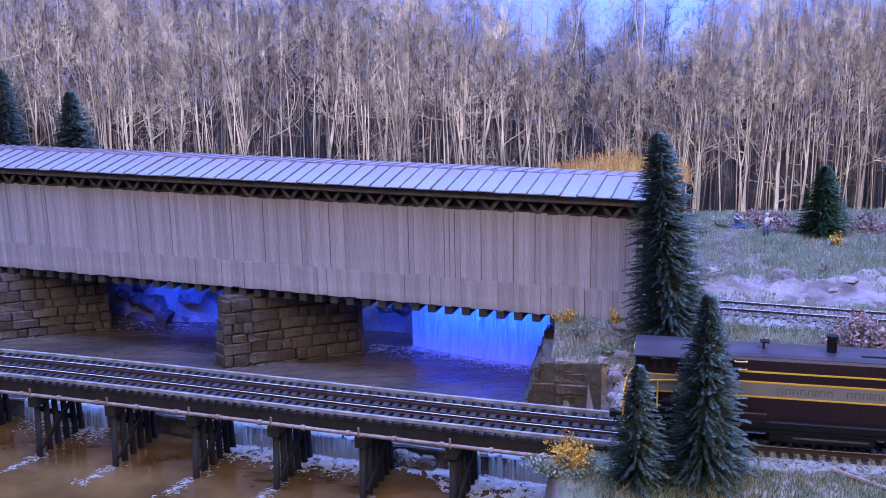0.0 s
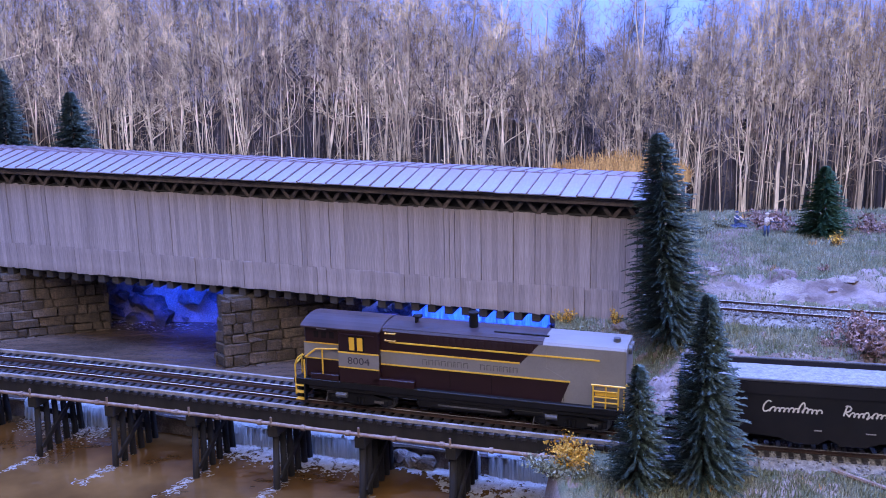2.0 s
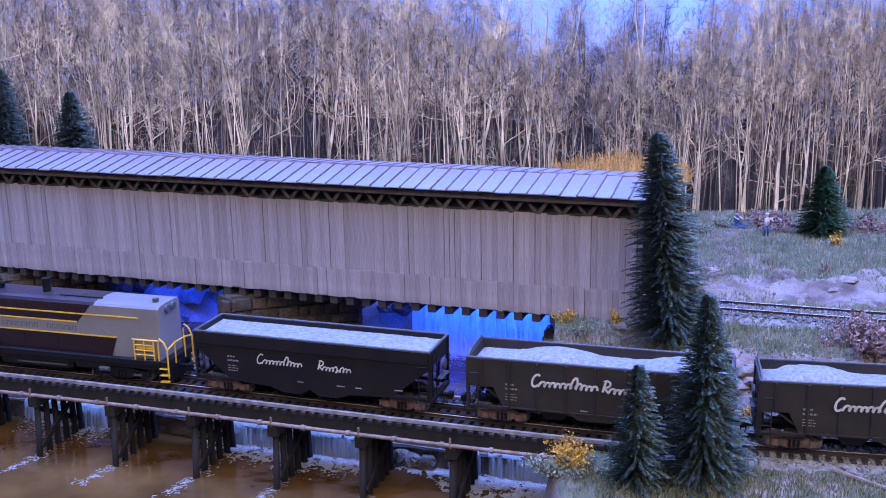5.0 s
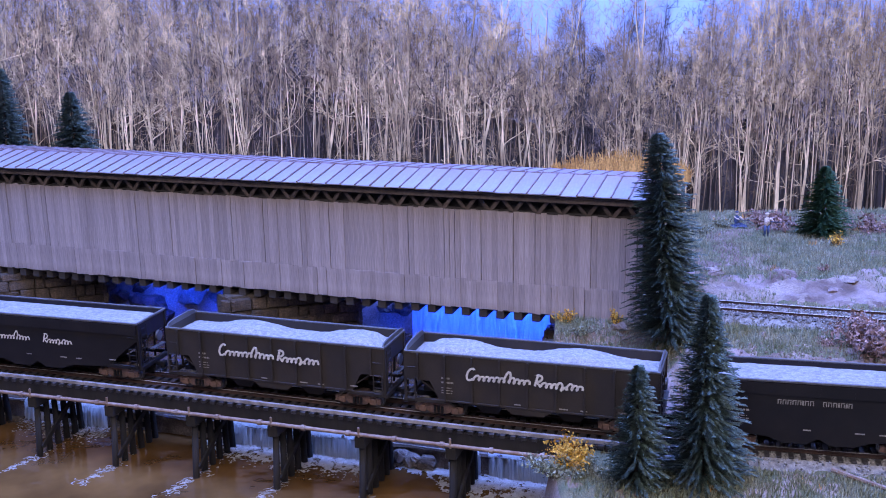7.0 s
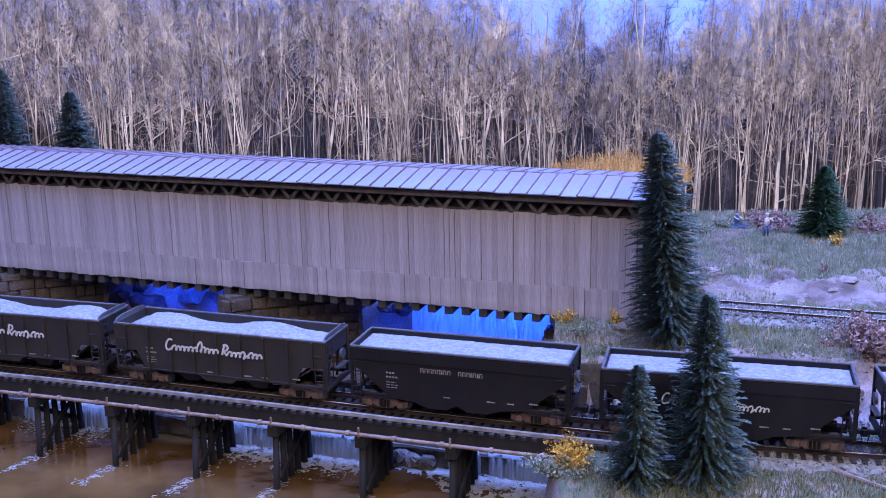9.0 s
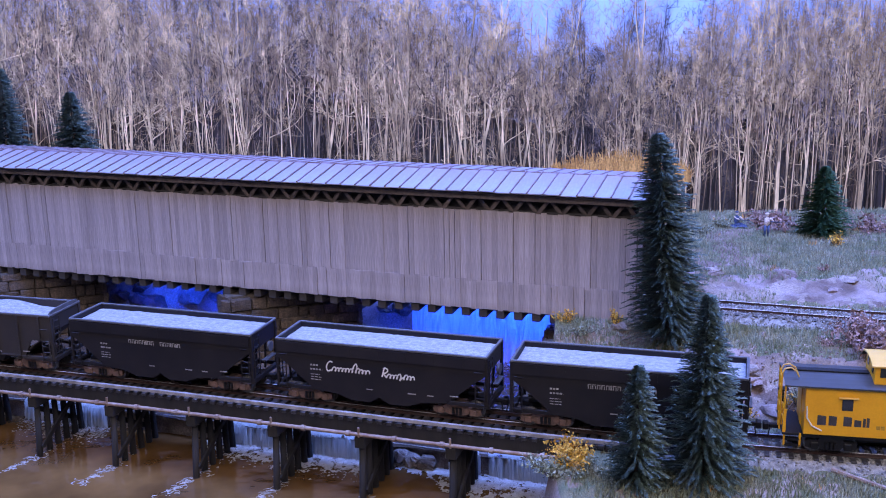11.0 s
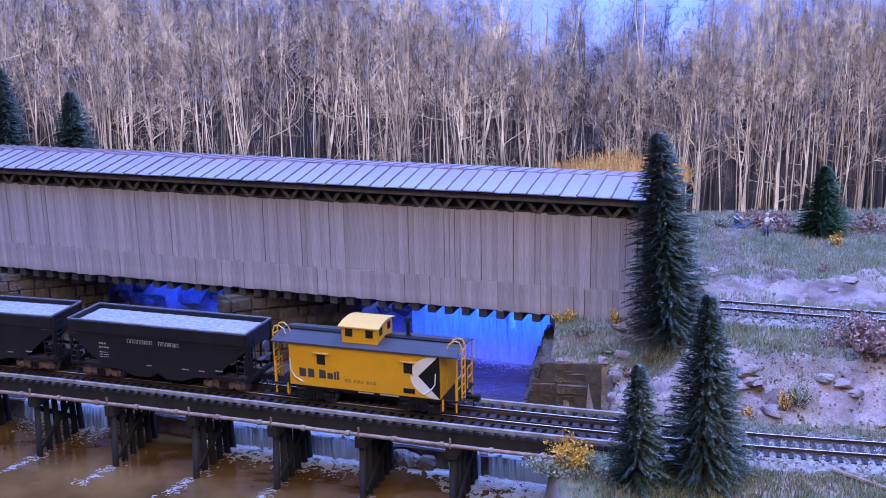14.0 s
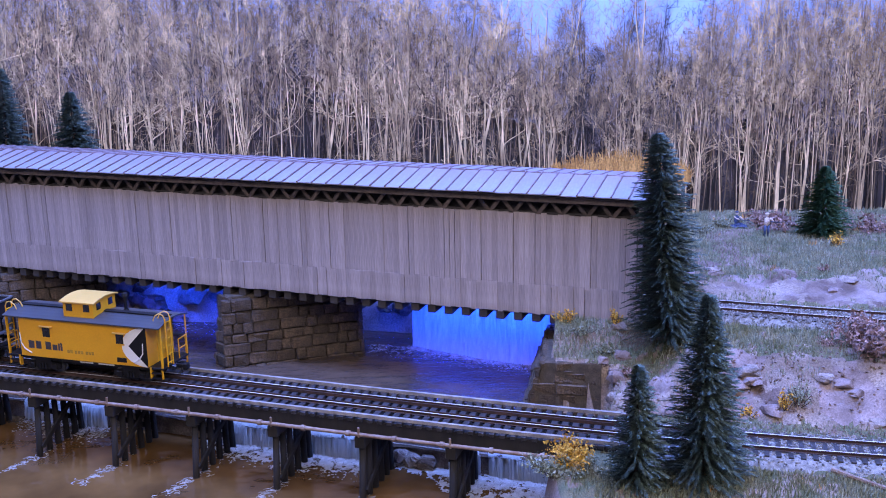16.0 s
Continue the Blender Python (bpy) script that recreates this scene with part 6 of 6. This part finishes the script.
def figure(name, x, y, z, label, seated, turn):
    """A small painted figure, one plain mesh."""
    bm = bmesh.new()
    mark = []

    def blob(c, sx, sy, sz, slot):
        before = set(bm.faces)
        bmesh.ops.create_uvsphere(bm, u_segments=10, v_segments=8, radius=1, matrix=Matrix.LocRotScale(c, None, (sx, sy, sz)))
        mark.extend((f, slot) for f in bm.faces if f not in before)

    def limb(a, b, r, slot):
        before = set(bm.faces)
        rod(bm, a, b, r, r * 0.8, 8)
        mark.extend((f, slot) for f in bm.faces if f not in before)

    hip = 5.0 if seated else 9.5
    for s in (-1, 1):
        if seated:
            limb((s * 1.3, 0, hip), (s * 1.3 + 3, -1, hip - 0.3), 1.2, 0)
            limb((s * 1.3 + 3, -1, hip), (s * 1.3 + 3, -1, 0), 1.0, 0)
        else:
            limb((s * 1.4, 0, hip), (s * 1.7, 0, 0), 1.25, 0)
        limb((s * 2.4, 0, hip + 6), (s * 2.0 + 3.5, -2.0, hip + 3.5), 0.8, 1)
    blob((0, 0, hip + 3.4), 2.6, 1.8, 4.2, 0 if seated else 1)
    blob((0, 0, hip + 9.2), 1.45, 1.5, 1.7, 1)
    blob((0, 0, hip + 10.4), 1.9, 1.9, 0.7, 0 if seated else 1)
    limb((2, -2.2, hip + 3.6), (11, -2.6, hip + 2.6), 0.4, 0)
    if seated:
        before = set(bm.faces)
        box(bm, -5, 9, -4, 4, 1.5, 3.2, bevel=0.4)
        box(bm, -2, 2, -2, 2, 3, hip - 0.6, bevel=0.3)
        for wx in (-3, 7):
            rod(bm, (wx, -4.2, 1.7), (wx, 4.2, 1.7), 1.7, n=12)
        mark.extend((f, 0) for f in bm.faces if f not in before)
    for f, slot in mark:
        if f.is_valid:
            f.material_index = slot
    ob = part(name, bm, CLOTH_BLUE, smooth=True)
    ob.data.materials.append(SKIN)
    ob.matrix_world = P(x, y, z, 0, 0, turn)
    tagged(ob, label, "figurine")


def small_things():
    figure("figurine", 276, 890, at_ground(276, 890), "painted standing figurine with a rod on the hill", False, 10)
    figure("figurine", 260, 925, at_ground(260, 925), "blue painted figurine seated on a small trolley", True, 5)
    bm = bmesh.new()
    z = at_ground(215, 508)
    rod(bm, (203, 520, at_ground(203, 520) + 0.8), (232, 495, at_ground(232, 495) + 0.8), 1.4, 1.2, 8)
    tagged(part("log", bm, PIPE), "rusty brown pole lying in the grass", "pole")
    # pale path over the hill
    rng = random.Random(31)
    spots = []
    for _ in range(2600):
        f = rng.random()
        x, y = np.interp(f, [0, 0.5, 1], [272, 236, 226]) + rng.gauss(0, 5), np.interp(f, [0, 0.5, 1], [925, 890, 800]) + rng.gauss(0, 3)
        spots.append((x, y, at_ground(x, y) + 0.1))
    pebbles("path_gravel", spots, 0.5, 1.3, SNOWY, "pale gravel path over the hill", 4)
    spots = []
    for _ in range(1600):
        x = rng.uniform(92, 330)
        y = low_y(x) + rng.uniform(26, 100)
        spots.append((x, y, at_ground(x, y) + 0.1))
    pebbles("scree", spots, 0.4, 1.5, SNOWY, "loose pale scree on the cut slope", 5)


room()
ground()
water()
backdrop()
covered_bridge()
piers()
tracks()
trestle()
falls()
rocks()
train()
plants()
grass()
small_things()
motions()
